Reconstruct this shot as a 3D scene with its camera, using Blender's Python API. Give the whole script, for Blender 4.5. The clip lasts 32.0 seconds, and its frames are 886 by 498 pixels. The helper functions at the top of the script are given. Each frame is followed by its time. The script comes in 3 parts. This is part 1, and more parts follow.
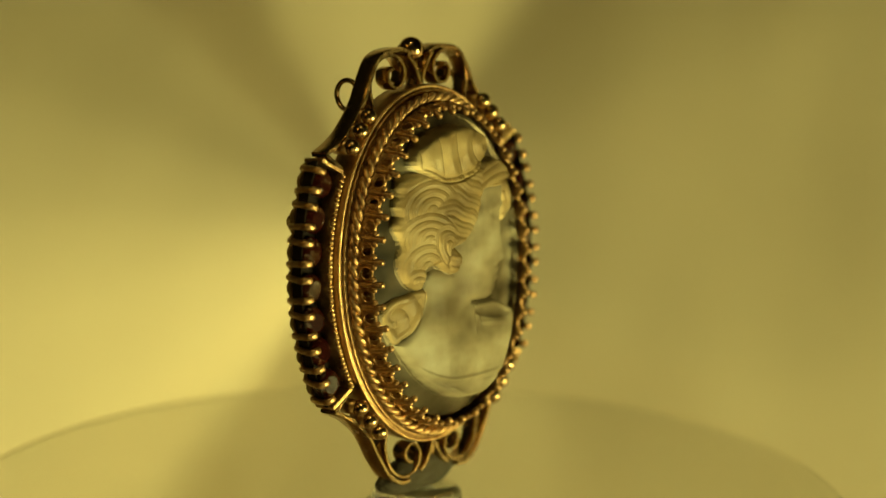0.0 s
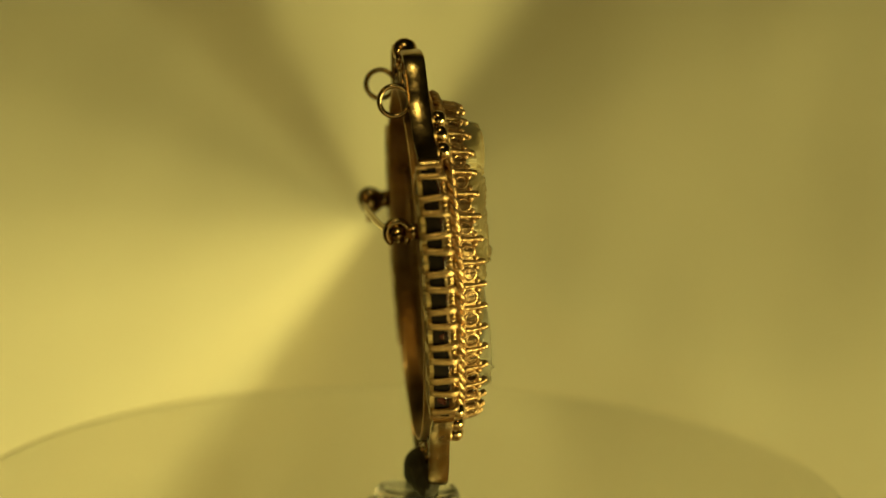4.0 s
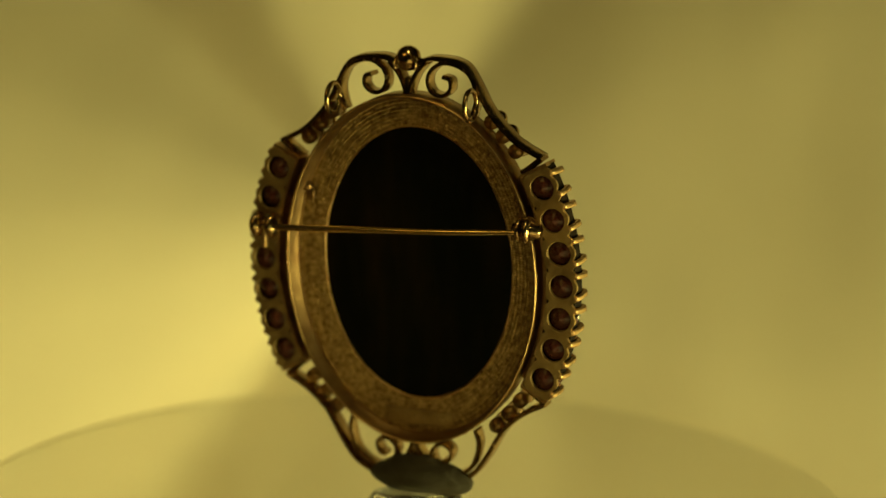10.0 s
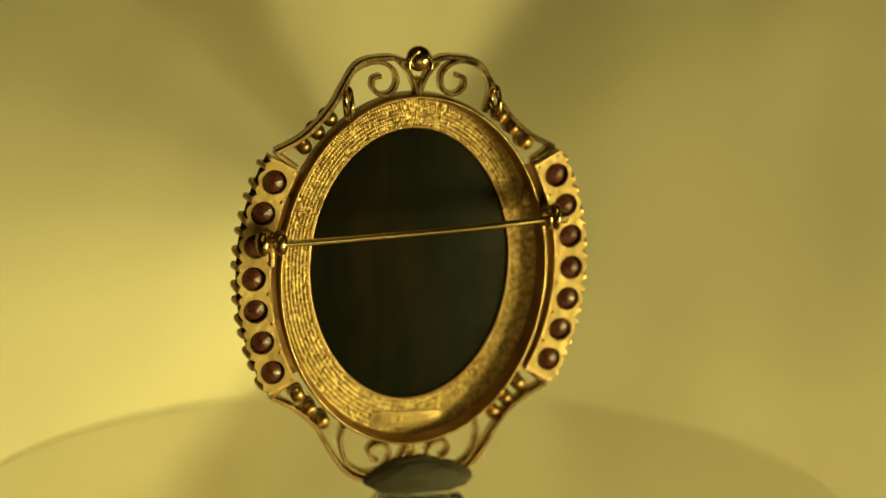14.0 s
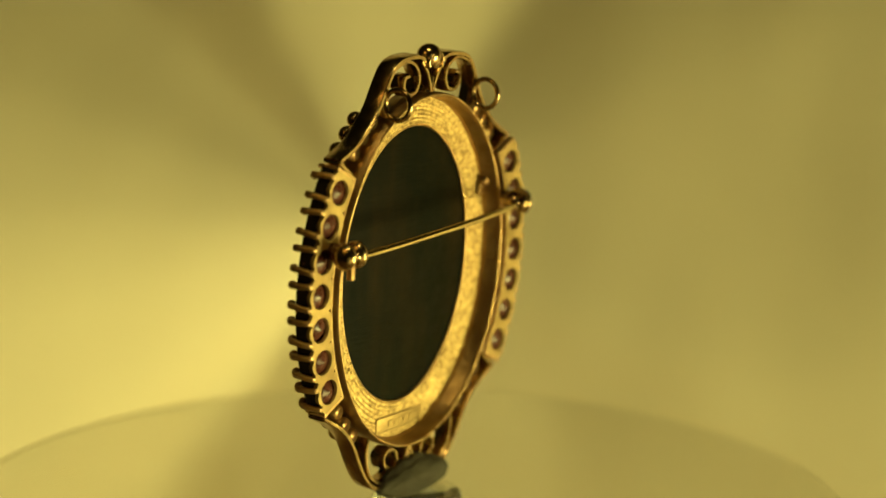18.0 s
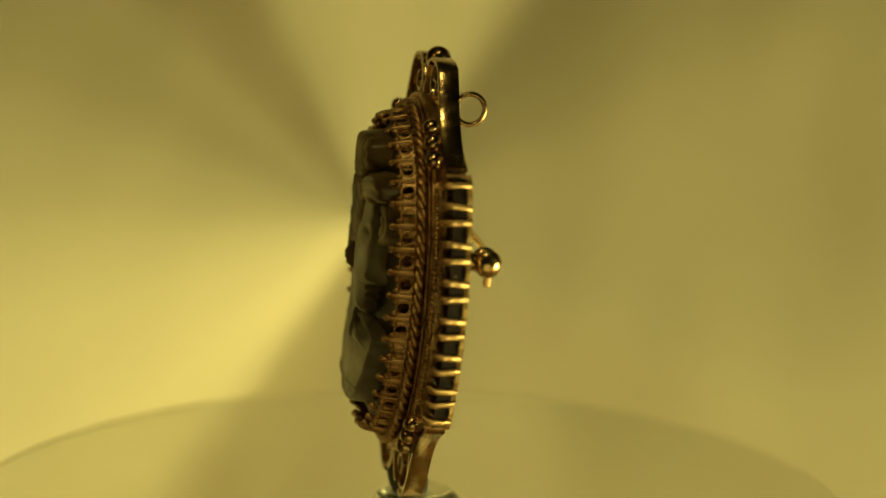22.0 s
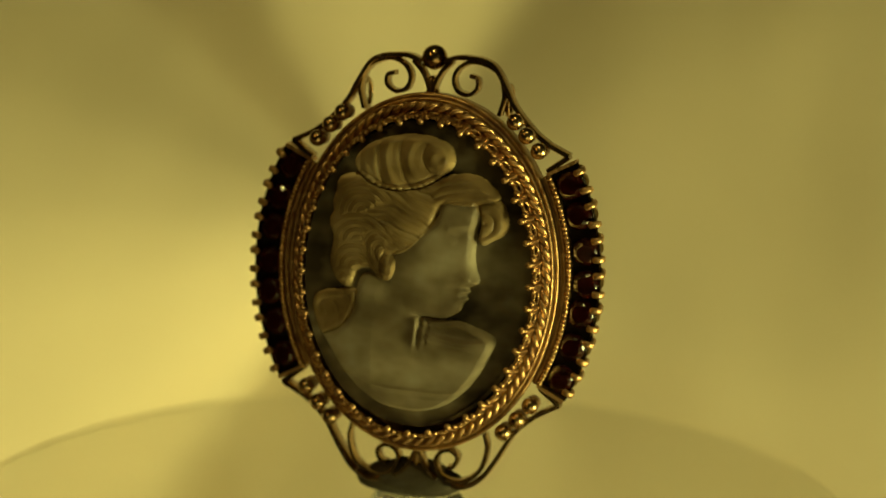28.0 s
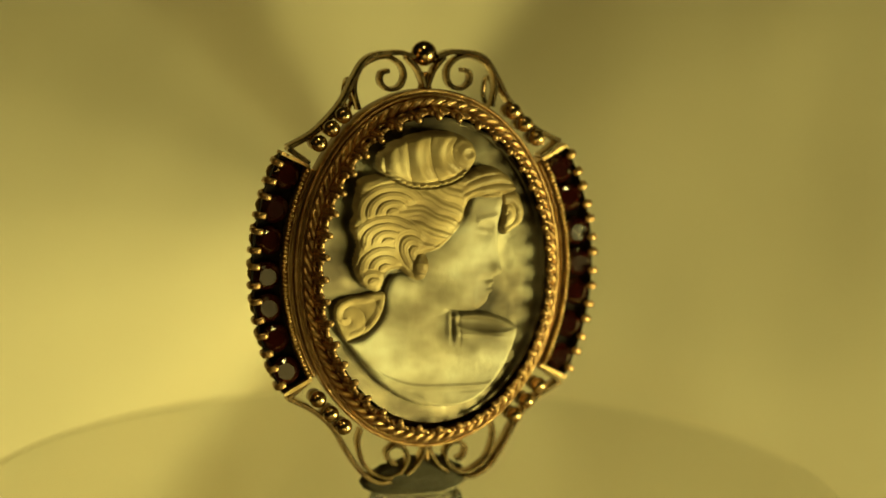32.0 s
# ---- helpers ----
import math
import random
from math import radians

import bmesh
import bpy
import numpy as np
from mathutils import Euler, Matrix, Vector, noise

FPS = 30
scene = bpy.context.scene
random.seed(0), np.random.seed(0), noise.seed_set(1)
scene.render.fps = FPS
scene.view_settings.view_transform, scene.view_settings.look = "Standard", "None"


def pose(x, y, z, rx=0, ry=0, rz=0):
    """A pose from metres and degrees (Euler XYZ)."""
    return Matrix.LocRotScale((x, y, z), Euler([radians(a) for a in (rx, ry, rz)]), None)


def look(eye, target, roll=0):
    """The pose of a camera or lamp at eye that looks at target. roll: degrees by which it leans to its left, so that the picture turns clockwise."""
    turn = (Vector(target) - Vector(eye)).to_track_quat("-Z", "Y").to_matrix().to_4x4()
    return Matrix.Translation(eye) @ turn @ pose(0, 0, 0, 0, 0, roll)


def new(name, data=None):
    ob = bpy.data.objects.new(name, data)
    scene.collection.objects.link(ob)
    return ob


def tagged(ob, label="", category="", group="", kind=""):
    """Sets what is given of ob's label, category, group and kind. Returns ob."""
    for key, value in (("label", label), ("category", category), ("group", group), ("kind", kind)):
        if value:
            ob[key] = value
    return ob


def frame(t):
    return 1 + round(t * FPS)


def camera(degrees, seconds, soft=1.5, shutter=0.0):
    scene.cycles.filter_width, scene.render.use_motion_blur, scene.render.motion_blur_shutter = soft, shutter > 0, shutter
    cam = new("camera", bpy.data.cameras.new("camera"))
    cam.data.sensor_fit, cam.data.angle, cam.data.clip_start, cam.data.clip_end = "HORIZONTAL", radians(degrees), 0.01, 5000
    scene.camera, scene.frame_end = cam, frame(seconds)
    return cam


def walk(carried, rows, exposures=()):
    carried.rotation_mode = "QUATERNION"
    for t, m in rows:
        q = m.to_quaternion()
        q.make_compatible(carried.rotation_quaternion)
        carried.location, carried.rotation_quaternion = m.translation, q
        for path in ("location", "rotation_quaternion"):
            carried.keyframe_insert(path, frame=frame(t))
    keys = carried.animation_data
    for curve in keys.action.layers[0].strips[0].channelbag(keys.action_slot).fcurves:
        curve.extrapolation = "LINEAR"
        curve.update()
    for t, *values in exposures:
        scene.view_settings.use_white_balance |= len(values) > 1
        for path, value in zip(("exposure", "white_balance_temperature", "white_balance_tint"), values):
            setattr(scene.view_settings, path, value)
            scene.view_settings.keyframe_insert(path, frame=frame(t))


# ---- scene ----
# A cameo brooch stands in a lump of putty on a clear turning disc, before a cloth with shading put into its folds.
EYE = (0.0, -0.266, 0.0882)
VIEW = look(EYE, (0.00324, -0.00098, 0.03667), 0.69)
cam = camera(25.22, 32.0)
# a small stop, focused a little before the turning axis
cam.data.dof.use_dof, cam.data.dof.focus_distance, cam.data.dof.aperture_fstop = True, 0.261, 11.0
walk(cam, [(0, VIEW), (32, VIEW)], [(0, 0.0), (9.5, 0.0), (11.5, 0.08), (13, 0.12), (17, 0.12), (19.5, 0.08), (21, 0.0), (32, 0.0)])

# the turning brooch: seconds, millimetres of its middle, degrees
TURN = [
    (0.0, -1.2, 2.39, 34.15, -3.09, -0.3, -310.31),
    (1.5, -1.56, 2.06, 33.88, -3.3, -0.45, -292.27),
    (3.4, -1.71, 1.3, 34.11, -3.8, -0.27, -269.98),
    (6.0, -2.02, -0.4, 33.75, -3.38, 0.54, -243.3),
    (8.0, -1.93, -0.96, 33.39, -3.29, 0.36, -224.05),
    (10.0, -1.51, -1.17, 33.31, -3.53, 0.08, -204.25),
    (12.8, -0.83, -1.74, 33.33, -3.43, -0.09, -177.39),
    (17.0, 0.49, -2.61, 33.55, -2.98, -0.69, -135.94),
    (18.5, 0.83, -2.29, 33.73, -3.55, -0.58, -120.63),
    (21.0, 1.45, -1.4, 33.33, -4.25, -0.28, -91.0),
    (23.0, 1.68, -0.11, 33.2, -4.2, 0.4, -67.5),
    (24.5, 1.52, 0.67, 33.2, -4.1, 0.8, -49.2),
    (25.5, 1.8, 1.05, 33.05, -3.85, 1.15, -39.0),
    (27.5, 1.5, 1.6, 33.14, -3.4, 1.1, -18.42),
    (29.3, 0.84, 2.03, 33.21, -3.24, 0.6, -3.27),
    (32.0, 0.3, 2.12, 33.6, -3.32, 0.29, 16.75),
]
MM = 0.001


def turn_pose(row):
    return pose(row[1] * MM, row[2] * MM, row[3] * MM, *row[4:7])


# ---- world and lamps ----
world = bpy.data.worlds.new("world")
scene.world = world
world.use_nodes = True
back = world.node_tree.nodes["Background"]
back.inputs["Color"].default_value = (1.0, 0.8, 0.45, 1)
back.inputs["Strength"].default_value = 0.02


def area(name, eye, target, size, watts, colour):
    lamp = bpy.data.lights.new(name, "AREA")
    lamp.shape, lamp.size, lamp.energy, lamp.color = "DISK", size, watts, colour
    ob = new(name, lamp)
    ob.matrix_world = look(eye, target)
    return ob


LAMP = (1.0, 0.82, 0.235)
TUBE = (0.905, 0.835, 0.262)
area("lamp_low", (0.50, -0.233, -0.12), (-0.02, 0.15, 0.01), 0.26, 5.3, TUBE)
area("lamp_front", (0.07, -0.36, -0.13), (0.0, 0.0, 0.034), 0.28, 0.18, LAMP)


def spot(name, eye, target, degrees, radius, watts, colour):
    lamp = bpy.data.lights.new(name, "SPOT")
    lamp.spot_size, lamp.spot_blend, lamp.shadow_soft_size, lamp.energy, lamp.color = radians(degrees), 0.5, radius, watts, colour
    ob = new(name, lamp)
    ob.matrix_world = look(eye, target)
    return ob


spot("lamp_ceiling", (-0.03, -0.36, 0.75), (0.0, -0.01, 0.034), 9.0, 0.045, 3.9, LAMP)
# warm fill added at the left to redden the cloth's darker side
area("fill_warm", (-0.55, -0.55, 0.55), (0.06, 0.25, 0.03), 0.3, 0.42, (1.0, 0.58, 0.1))


# ---- materials ----
def nodes_of(name):
    m = bpy.data.materials.new(name)
    m.use_nodes = True
    t = m.node_tree
    return m, t, t.nodes["Principled BSDF"]


def put(t, kind, **values):
    n = t.nodes.new(kind)
    for k, v in values.items():
        n.inputs[k.replace("_", " ")].default_value = v
    return n


def ramp(t, source, stops):
    n = t.nodes.new("ShaderNodeValToRGB")
    e = n.color_ramp.elements
    while len(e) < len(stops):
        e.new(0.5)
    for item, (at, colour) in zip(e, stops):
        item.position, item.color = at, (*colour, 1)
    t.links.new(source, n.inputs["Fac"])
    return n.outputs["Color"]


def grain(t, scale, detail=4.0, rough=0.55, stretch=None):
    """Noise in the thing's own space; scale in waves a metre."""
    where = t.nodes.new("ShaderNodeTexCoord").outputs["Object"]
    if stretch:
        mp = t.nodes.new("ShaderNodeMapping")
        mp.inputs["Scale"].default_value = stretch
        t.links.new(where, mp.inputs["Vector"])
        where = mp.outputs["Vector"]
    n = put(t, "ShaderNodeTexNoise", Scale=scale, Detail=detail, Roughness=rough)
    t.links.new(where, n.inputs["Vector"])
    return n.outputs["Fac"]


def bump(t, shader, height, strength, distance):
    b = put(t, "ShaderNodeBump", Strength=strength, Distance=distance)
    t.links.new(height, b.inputs["Height"])
    t.links.new(b.outputs["Normal"], shader.inputs["Normal"])


def plain(name, dark, light, scale, roughness, metal=0.0, relief=0.0, fine=None, rough_to=None):
    m, t, s = nodes_of(name)
    g = grain(t, scale)
    t.links.new(ramp(t, g, [(0.3, dark), (0.7, light)]), s.inputs["Base Color"])
    s.inputs["Metallic"].default_value = metal
    if rough_to is None:
        s.inputs["Roughness"].default_value = roughness
    else:
        r = put(t, "ShaderNodeMapRange", From_Min=0.3, From_Max=0.7, To_Min=roughness, To_Max=rough_to)
        t.links.new(grain(t, scale * 2.3), r.inputs["Value"])
        t.links.new(r.outputs["Result"], s.inputs["Roughness"])
    if relief:
        bump(t, s, grain(t, fine or scale * 8), 0.5, relief)
    return m, t, s


gold = plain("gold", (0.38, 0.228, 0.112), (0.69, 0.475, 0.24), 420, 0.25, 1.0, 0.0003, 1600, 0.48)[0]
polished = plain("polished gold", (0.33, 0.215, 0.115), (0.53, 0.38, 0.2), 300, 0.13, 1.0, 0.00006, 1800, 0.28)[0]
plate_gold = plain("plate gold", (0.3, 0.198, 0.09), (0.5, 0.36, 0.162), 240, 0.46, 1.0, 0.0007, 300, 0.66)[0]
gold_worn = plain("worn gold", (0.27, 0.15, 0.075), (0.66, 0.44, 0.22), 620, 0.28, 1.0, 0.0003, 1700, 0.52)[0]
copper_gold = plain("reddish gold", (0.25, 0.145, 0.068), (0.42, 0.275, 0.13), 260, 0.3, 1.0, 0.00018, 900, 0.46)[0]
# near-black colour that holds the shade of the garnet channels
gap_shade, t, s = plain("gap shade", (0.006, 0.004, 0.003), (0.02, 0.012, 0.008), 700, 0.7, 0.0)
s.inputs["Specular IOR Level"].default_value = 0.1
steel = plain("pin wire", (0.62, 0.47, 0.24), (0.78, 0.62, 0.34), 900, 0.2, 1.0)[0]
black_stone, t, s = plain("black backing", (0.006, 0.006, 0.005), (0.014, 0.015, 0.011), 180, 0.4, 0.0, 0.00003, 900, 0.58)
smear = ramp(t, grain(t, 95, 3.0, 0.6, (2.2, 1.0, 0.5)), [(0.42, (0.004, 0.005, 0.003)), (0.75, (0.014, 0.009, 0.004))])
t.links.new(smear, s.inputs["Base Color"])
bump(t, s, grain(t, 700, 4.0, 0.6, (0.5, 1.0, 3.5)), 0.5, 0.00012)
s.inputs["Specular IOR Level"].default_value = 0.045
putty_clay, t, s = plain("putty", (0.026, 0.021, 0.014), (0.046, 0.039, 0.027), 300, 0.8, 0.0, 0.0003, 700)
s.inputs["Specular IOR Level"].default_value = 0.25
cloth, t, s = plain("backdrop cloth", (0.79, 0.705, 0.53), (0.85, 0.765, 0.58), 9, 0.9, 0.0, 0.0004, 160)
wall_paint = plain("wall paint", (0.05, 0.046, 0.04), (0.07, 0.064, 0.056), 3, 0.9, 0.0, 0.0006, 60)[0]
floor_wood = plain("floor boards", (0.1, 0.06, 0.035), (0.2, 0.12, 0.07), 6, 0.55, 0.0, 0.0005, 60)[0]
# warm tone chosen so that the unseen tabletop bounces light upwards
bounce_wood = plain("warm bounce wood", (0.26, 0.15, 0.06), (0.38, 0.23, 0.1), 14, 0.5, 0.0, 0.0003, 240)[0]
base_plastic = plain("white plastic", (0.6, 0.58, 0.52), (0.68, 0.66, 0.6), 20, 0.4, 0.0, 0.0001, 400)[0]

# embossed back ring: rows of small stamped bars round the oval
weave, t, s = nodes_of("stamped gold")
s.inputs["Metallic"].default_value = 1.0
s.inputs["Roughness"].default_value = 0.53
t.links.new(ramp(t, grain(t, 1500), [(0.34, (0.22, 0.138, 0.058)), (0.66, (0.6, 0.427, 0.19))]), s.inputs["Base Color"])
bump(t, s, grain(t, 2600), 0.55, 0.00007)

# mother of pearl: pale relief and greyer ground; its lustre comes from the shell's flat layers, not from the carved surface
def pearl(name, a, b, c, rough, lustre, coat, layered):
    m, t, s = nodes_of(name)
    g = grain(t, 85, 3.0, 0.5, (1.0, 1.0, 1.5))
    t.links.new(ramp(t, g, [(0.36, a), (0.5, b), (0.64, c)]), s.inputs["Base Color"])
    s.inputs["Roughness"].default_value = rough
    s.inputs["IOR"].default_value = 1.6
    s.inputs["Metallic"].default_value = lustre
    s.inputs["Coat Weight"].default_value = coat
    s.inputs["Coat Roughness"].default_value = 0.2
    s.inputs["Subsurface Weight"].default_value = 0.5
    s.inputs["Subsurface Radius"].default_value = (1.0, 0.9, 0.7)
    s.inputs["Subsurface Scale"].default_value = 0.002
    carved = put(t, "ShaderNodeBump", Strength=0.7, Distance=0.00018)
    t.links.new(grain(t, 520, 7.0, 0.68, (1.5, 1, 0.8)), carved.inputs["Height"])
    t.links.new(carved.outputs["Normal"], s.inputs["Coat Normal"])
    # wavering layers: the slab's own direction, swayed in soft patches
    sway = put(t, "ShaderNodeTexNoise", Scale=150.0, Detail=7.0, Roughness=0.68)
    coord = t.nodes.new("ShaderNodeTexCoord").outputs["Object"]
    t.links.new(coord, sway.inputs["Vector"])
    # the shell's layers curve across the slab
    curve = t.nodes.new("ShaderNodeVectorMath")
    curve.operation = "MULTIPLY_ADD"
    curve.inputs[1].default_value = (-25.0, 0.0, 0.0)
    curve.inputs[2].default_value = (-0.12, -1.0, -0.28)
    t.links.new(coord, curve.inputs[0])
    layer = t.nodes.new("ShaderNodeVectorMath")
    layer.operation = "MULTIPLY_ADD"
    layer.inputs[1].default_value = (0.7, 0.0, 0.7)
    t.links.new(curve.outputs["Vector"], layer.inputs[2])
    t.links.new(sway.outputs["Color"], layer.inputs[0])
    turn = t.nodes.new("ShaderNodeVectorTransform")
    turn.vector_type, turn.convert_from, turn.convert_to = "NORMAL", "OBJECT", "WORLD"
    t.links.new(layer.outputs["Vector"], turn.inputs["Vector"])
    both = t.nodes.new("ShaderNodeMix")
    both.data_type = "VECTOR"
    both.inputs[0].default_value = layered
    t.links.new(carved.outputs["Normal"], both.inputs[4])
    t.links.new(turn.outputs["Vector"], both.inputs[5])
    unit = t.nodes.new("ShaderNodeVectorMath")
    unit.operation = "NORMALIZE"
    t.links.new(both.outputs[1], unit.inputs[0])
    t.links.new(unit.outputs["Vector"], s.inputs["Normal"])
    return m


nacre = pearl("mother of pearl", (0.11, 0.084, 0.048), (0.22, 0.184, 0.12), (0.36, 0.33, 0.25), 0.53, 0.62, 0.2, 0.66)
nacre_amber = pearl("amber mother of pearl", (0.13, 0.086, 0.033), (0.25, 0.18, 0.08), (0.37, 0.293, 0.162), 0.53, 0.62, 0.25, 0.58)
nacre_ground = pearl("dark mother of pearl", (0.03, 0.022, 0.014), (0.12, 0.096, 0.062), (0.25, 0.22, 0.155), 0.44, 0.9, 0.05, 0.7)

garnet_red, t, s = nodes_of("garnet")
s.inputs["Base Color"].default_value = (0.2, 0.02, 0.014, 1)
s.inputs["Roughness"].default_value = 0.13
s.inputs["IOR"].default_value = 1.78
s.inputs["Transmission Weight"].default_value = 0.92
garnet_dull = plain("dusty garnet", (0.045, 0.01, 0.007), (0.1, 0.026, 0.018), 700, 0.16, 0.0, 0.00004, 2200, 0.5)[0]

clear, t, s = nodes_of("clear acrylic")
s.inputs["Base Color"].default_value = (0.975, 0.975, 0.95, 1)
s.inputs["Roughness"].default_value = 0.03
s.inputs["IOR"].default_value = 1.3
s.inputs["Transmission Weight"].default_value = 1.0
clear_hub, t, s = nodes_of("clear hub acrylic")
s.inputs["Base Color"].default_value = (0.9, 0.92, 0.9, 1)
s.inputs["Roughness"].default_value = 0.06
s.inputs["IOR"].default_value = 1.47
s.inputs["Transmission Weight"].default_value = 1.0
bump(t, s, grain(t, 260), 0.4, 0.0004)


# ---- mesh helpers, in millimetres ----
def mesh_of(name, bm, material, smooth=True):
    bmesh.ops.recalc_face_normals(bm, faces=bm.faces)
    for v in bm.verts:
        v.co *= MM
    me = bpy.data.meshes.new(name)
    bm.to_mesh(me)
    bm.free()
    for m in material if isinstance(material, (list, tuple)) else [material]:
        me.materials.append(m)
    if smooth:
        me.shade_smooth()
    return me


def part(name, bm, material, parent, label="", smooth=True, angle=None):
    me = bm if isinstance(bm, bpy.types.Mesh) else mesh_of(name, bm, material, smooth)
    if angle and not isinstance(bm, bpy.types.Mesh):
        me.set_sharp_from_angle(angle=radians(angle))
    ob = new(name, me)
    ob.parent = parent
    if label:
        ob["label"] = label
    return ob


def thing(name, label, category, group="", at=None):
    ob = new(name)
    ob.empty_display_size = 0.01
    if at is not None:
        ob.matrix_world = at
    return tagged(ob, label, category, group)


def spline(points, step=0.25, closed=False):
    """A smooth curve through points, at even steps."""
    p = [Vector(q) for q in points]
    n = len(p)
    out = []
    for i in range(n if closed else n - 1):
        a = p[(i - 1) % n] if closed or i else p[0] * 2 - p[1]
        b, c = p[i], p[(i + 1) % n]
        d = p[(i + 2) % n] if closed or i + 2 < n else c * 2 - b
        k = max(2, int((c - b).length / step))
        for j in range(k):
            u = j / k
            out.append(0.5 * ((2 * b) + (c - a) * u + (2 * a - 5 * b + 4 * c - d) * u * u + (3 * b - a - 3 * c + d) * u ** 3))
    if not closed:
        out.append(p[-1])
    return out


def tube(bm, path, radius, sides=8, closed=False, caps=True):
    """A round wire along a path; radius may be a number or a function of 0..1."""
    n = len(path)
    rings = []
    side = None
    for i, p in enumerate(path):
        ahead = path[(i + 1) % n] if closed or i + 1 < n else p
        behind = path[i - 1] if closed or i else p
        d = (ahead - behind).normalized()
        if side is None:
            side = d.orthogonal().normalized()
        side = (side - d * side.dot(d)).normalized()
        up = d.cross(side)
        r = radius(i / max(1, n - 1)) if callable(radius) else radius
        rings.append([bm.verts.new(p + (side * math.cos(a) + up * math.sin(a)) * r) for a in [2 * math.pi * k / sides for k in range(sides)]])
    for i in range(n if closed else n - 1):
        a, b = rings[i], rings[(i + 1) % n]
        off = 0
        if closed and i == n - 1:
            off = min(range(sides), key=lambda o: (a[0].co - b[o].co).length)
        for k in range(sides):
            bm.faces.new((a[k], a[(k + 1) % sides], b[(k + 1 + off) % sides], b[(k + off) % sides]))
    if caps and not closed:
        bm.faces.new(rings[0][::-1])
        bm.faces.new(rings[-1])
    return bm


def ball(bm, at, r, u=12, v=8, squash=(1, 1, 1), turn=None):
    m = Matrix.Translation(at) @ (turn or Matrix.Identity(4)) @ Matrix.Diagonal((r * squash[0], r * squash[1], r * squash[2], 1))
    bmesh.ops.create_uvsphere(bm, u_segments=u, v_segments=v, radius=1.0, matrix=m)
    return bm


def ribbon(bm, points, y0, y1, thick, step=0.3):
    """A strip on edge: thick in the plane of the brooch, from y0 to y1 in depth, with rounded edges."""
    path = spline([(x, 0, z) for x, z in points], step)
    n = len(path)
    prof = [(-0.5, 0.12), (-0.3, 0.0), (0.3, 0.0), (0.5, 0.12), (0.5, 0.88), (0.3, 1.0), (-0.3, 1.0), (-0.5, 0.88)]
    edge = 0.3 / abs(y1 - y0)
    prof = [(a, edge if b == 0.12 else 1 - edge if b == 0.88 else b) for a, b in prof]
    rings = []
    for i, p in enumerate(path):
        d = (path[min(i + 1, n - 1)] - path[max(i - 1, 0)]).normalized()
        s = Vector((-d.z, 0, d.x))
        rings.append([bm.verts.new((p.x + s.x * a * thick, y0 + (y1 - y0) * b, p.z + s.z * a * thick)) for a, b in prof])
    for a, b in zip(rings, rings[1:]):
        for k in range(8):
            bm.faces.new((a[k], a[(k + 1) % 8], b[(k + 1) % 8], b[k]))
    bm.faces.new(rings[0][::-1])
    bm.faces.new(rings[-1])
    return bm


OVAL_Z = 0.0


def oval(a, b, y, n=180, z=OVAL_Z):
    return [Vector((a * math.cos(k), y, z + b * math.sin(k))) for k in [2 * math.pi * i / n for i in range(n)]]


def even_oval(a, b, y, n, z=OVAL_Z):
    """n points at even steps along the oval's rim."""
    fine = oval(a, b, y, 1440, z)
    lengths = [0.0]
    for i in range(1440):
        lengths.append(lengths[-1] + (fine[(i + 1) % 1440] - fine[i]).length)
    out, j = [], 0
    for i in range(n):
        want = lengths[-1] * i / n
        while lengths[j + 1] < want:
            j += 1
        out.append(fine[j].lerp(fine[(j + 1) % 1440], (want - lengths[j]) / (lengths[j + 1] - lengths[j])))
    return out


def loft(bm, loops, closed_profile=True):
    """Skin between closed loops of equal count; the profile itself closes on its first loop."""
    rows = [[bm.verts.new(p) for p in loop] for loop in loops]
    n = len(rows[0])
    pairs = list(zip(rows, rows[1:])) + ([(rows[-1], rows[0])] if closed_profile else [])
    for a, b in pairs:
        for k in range(n):
            bm.faces.new((a[k], a[(k + 1) % n], b[(k + 1) % n], b[k]))
    return rows


def box(bm, lo, hi, bevel=0.0):
    made = bmesh.ops.create_cube(bm, size=1.0)["verts"]
    for v in made:
        v.co = Vector([l + (h - l) * (c + 0.5) for l, h, c in zip(lo, hi, v.co)])
    if bevel:
        edges = list({e for v in made for e in v.link_edges})
        bmesh.ops.bevel(bm, geom=edges, offset=bevel, segments=2, affect="EDGES", profile=0.5)
    return bm


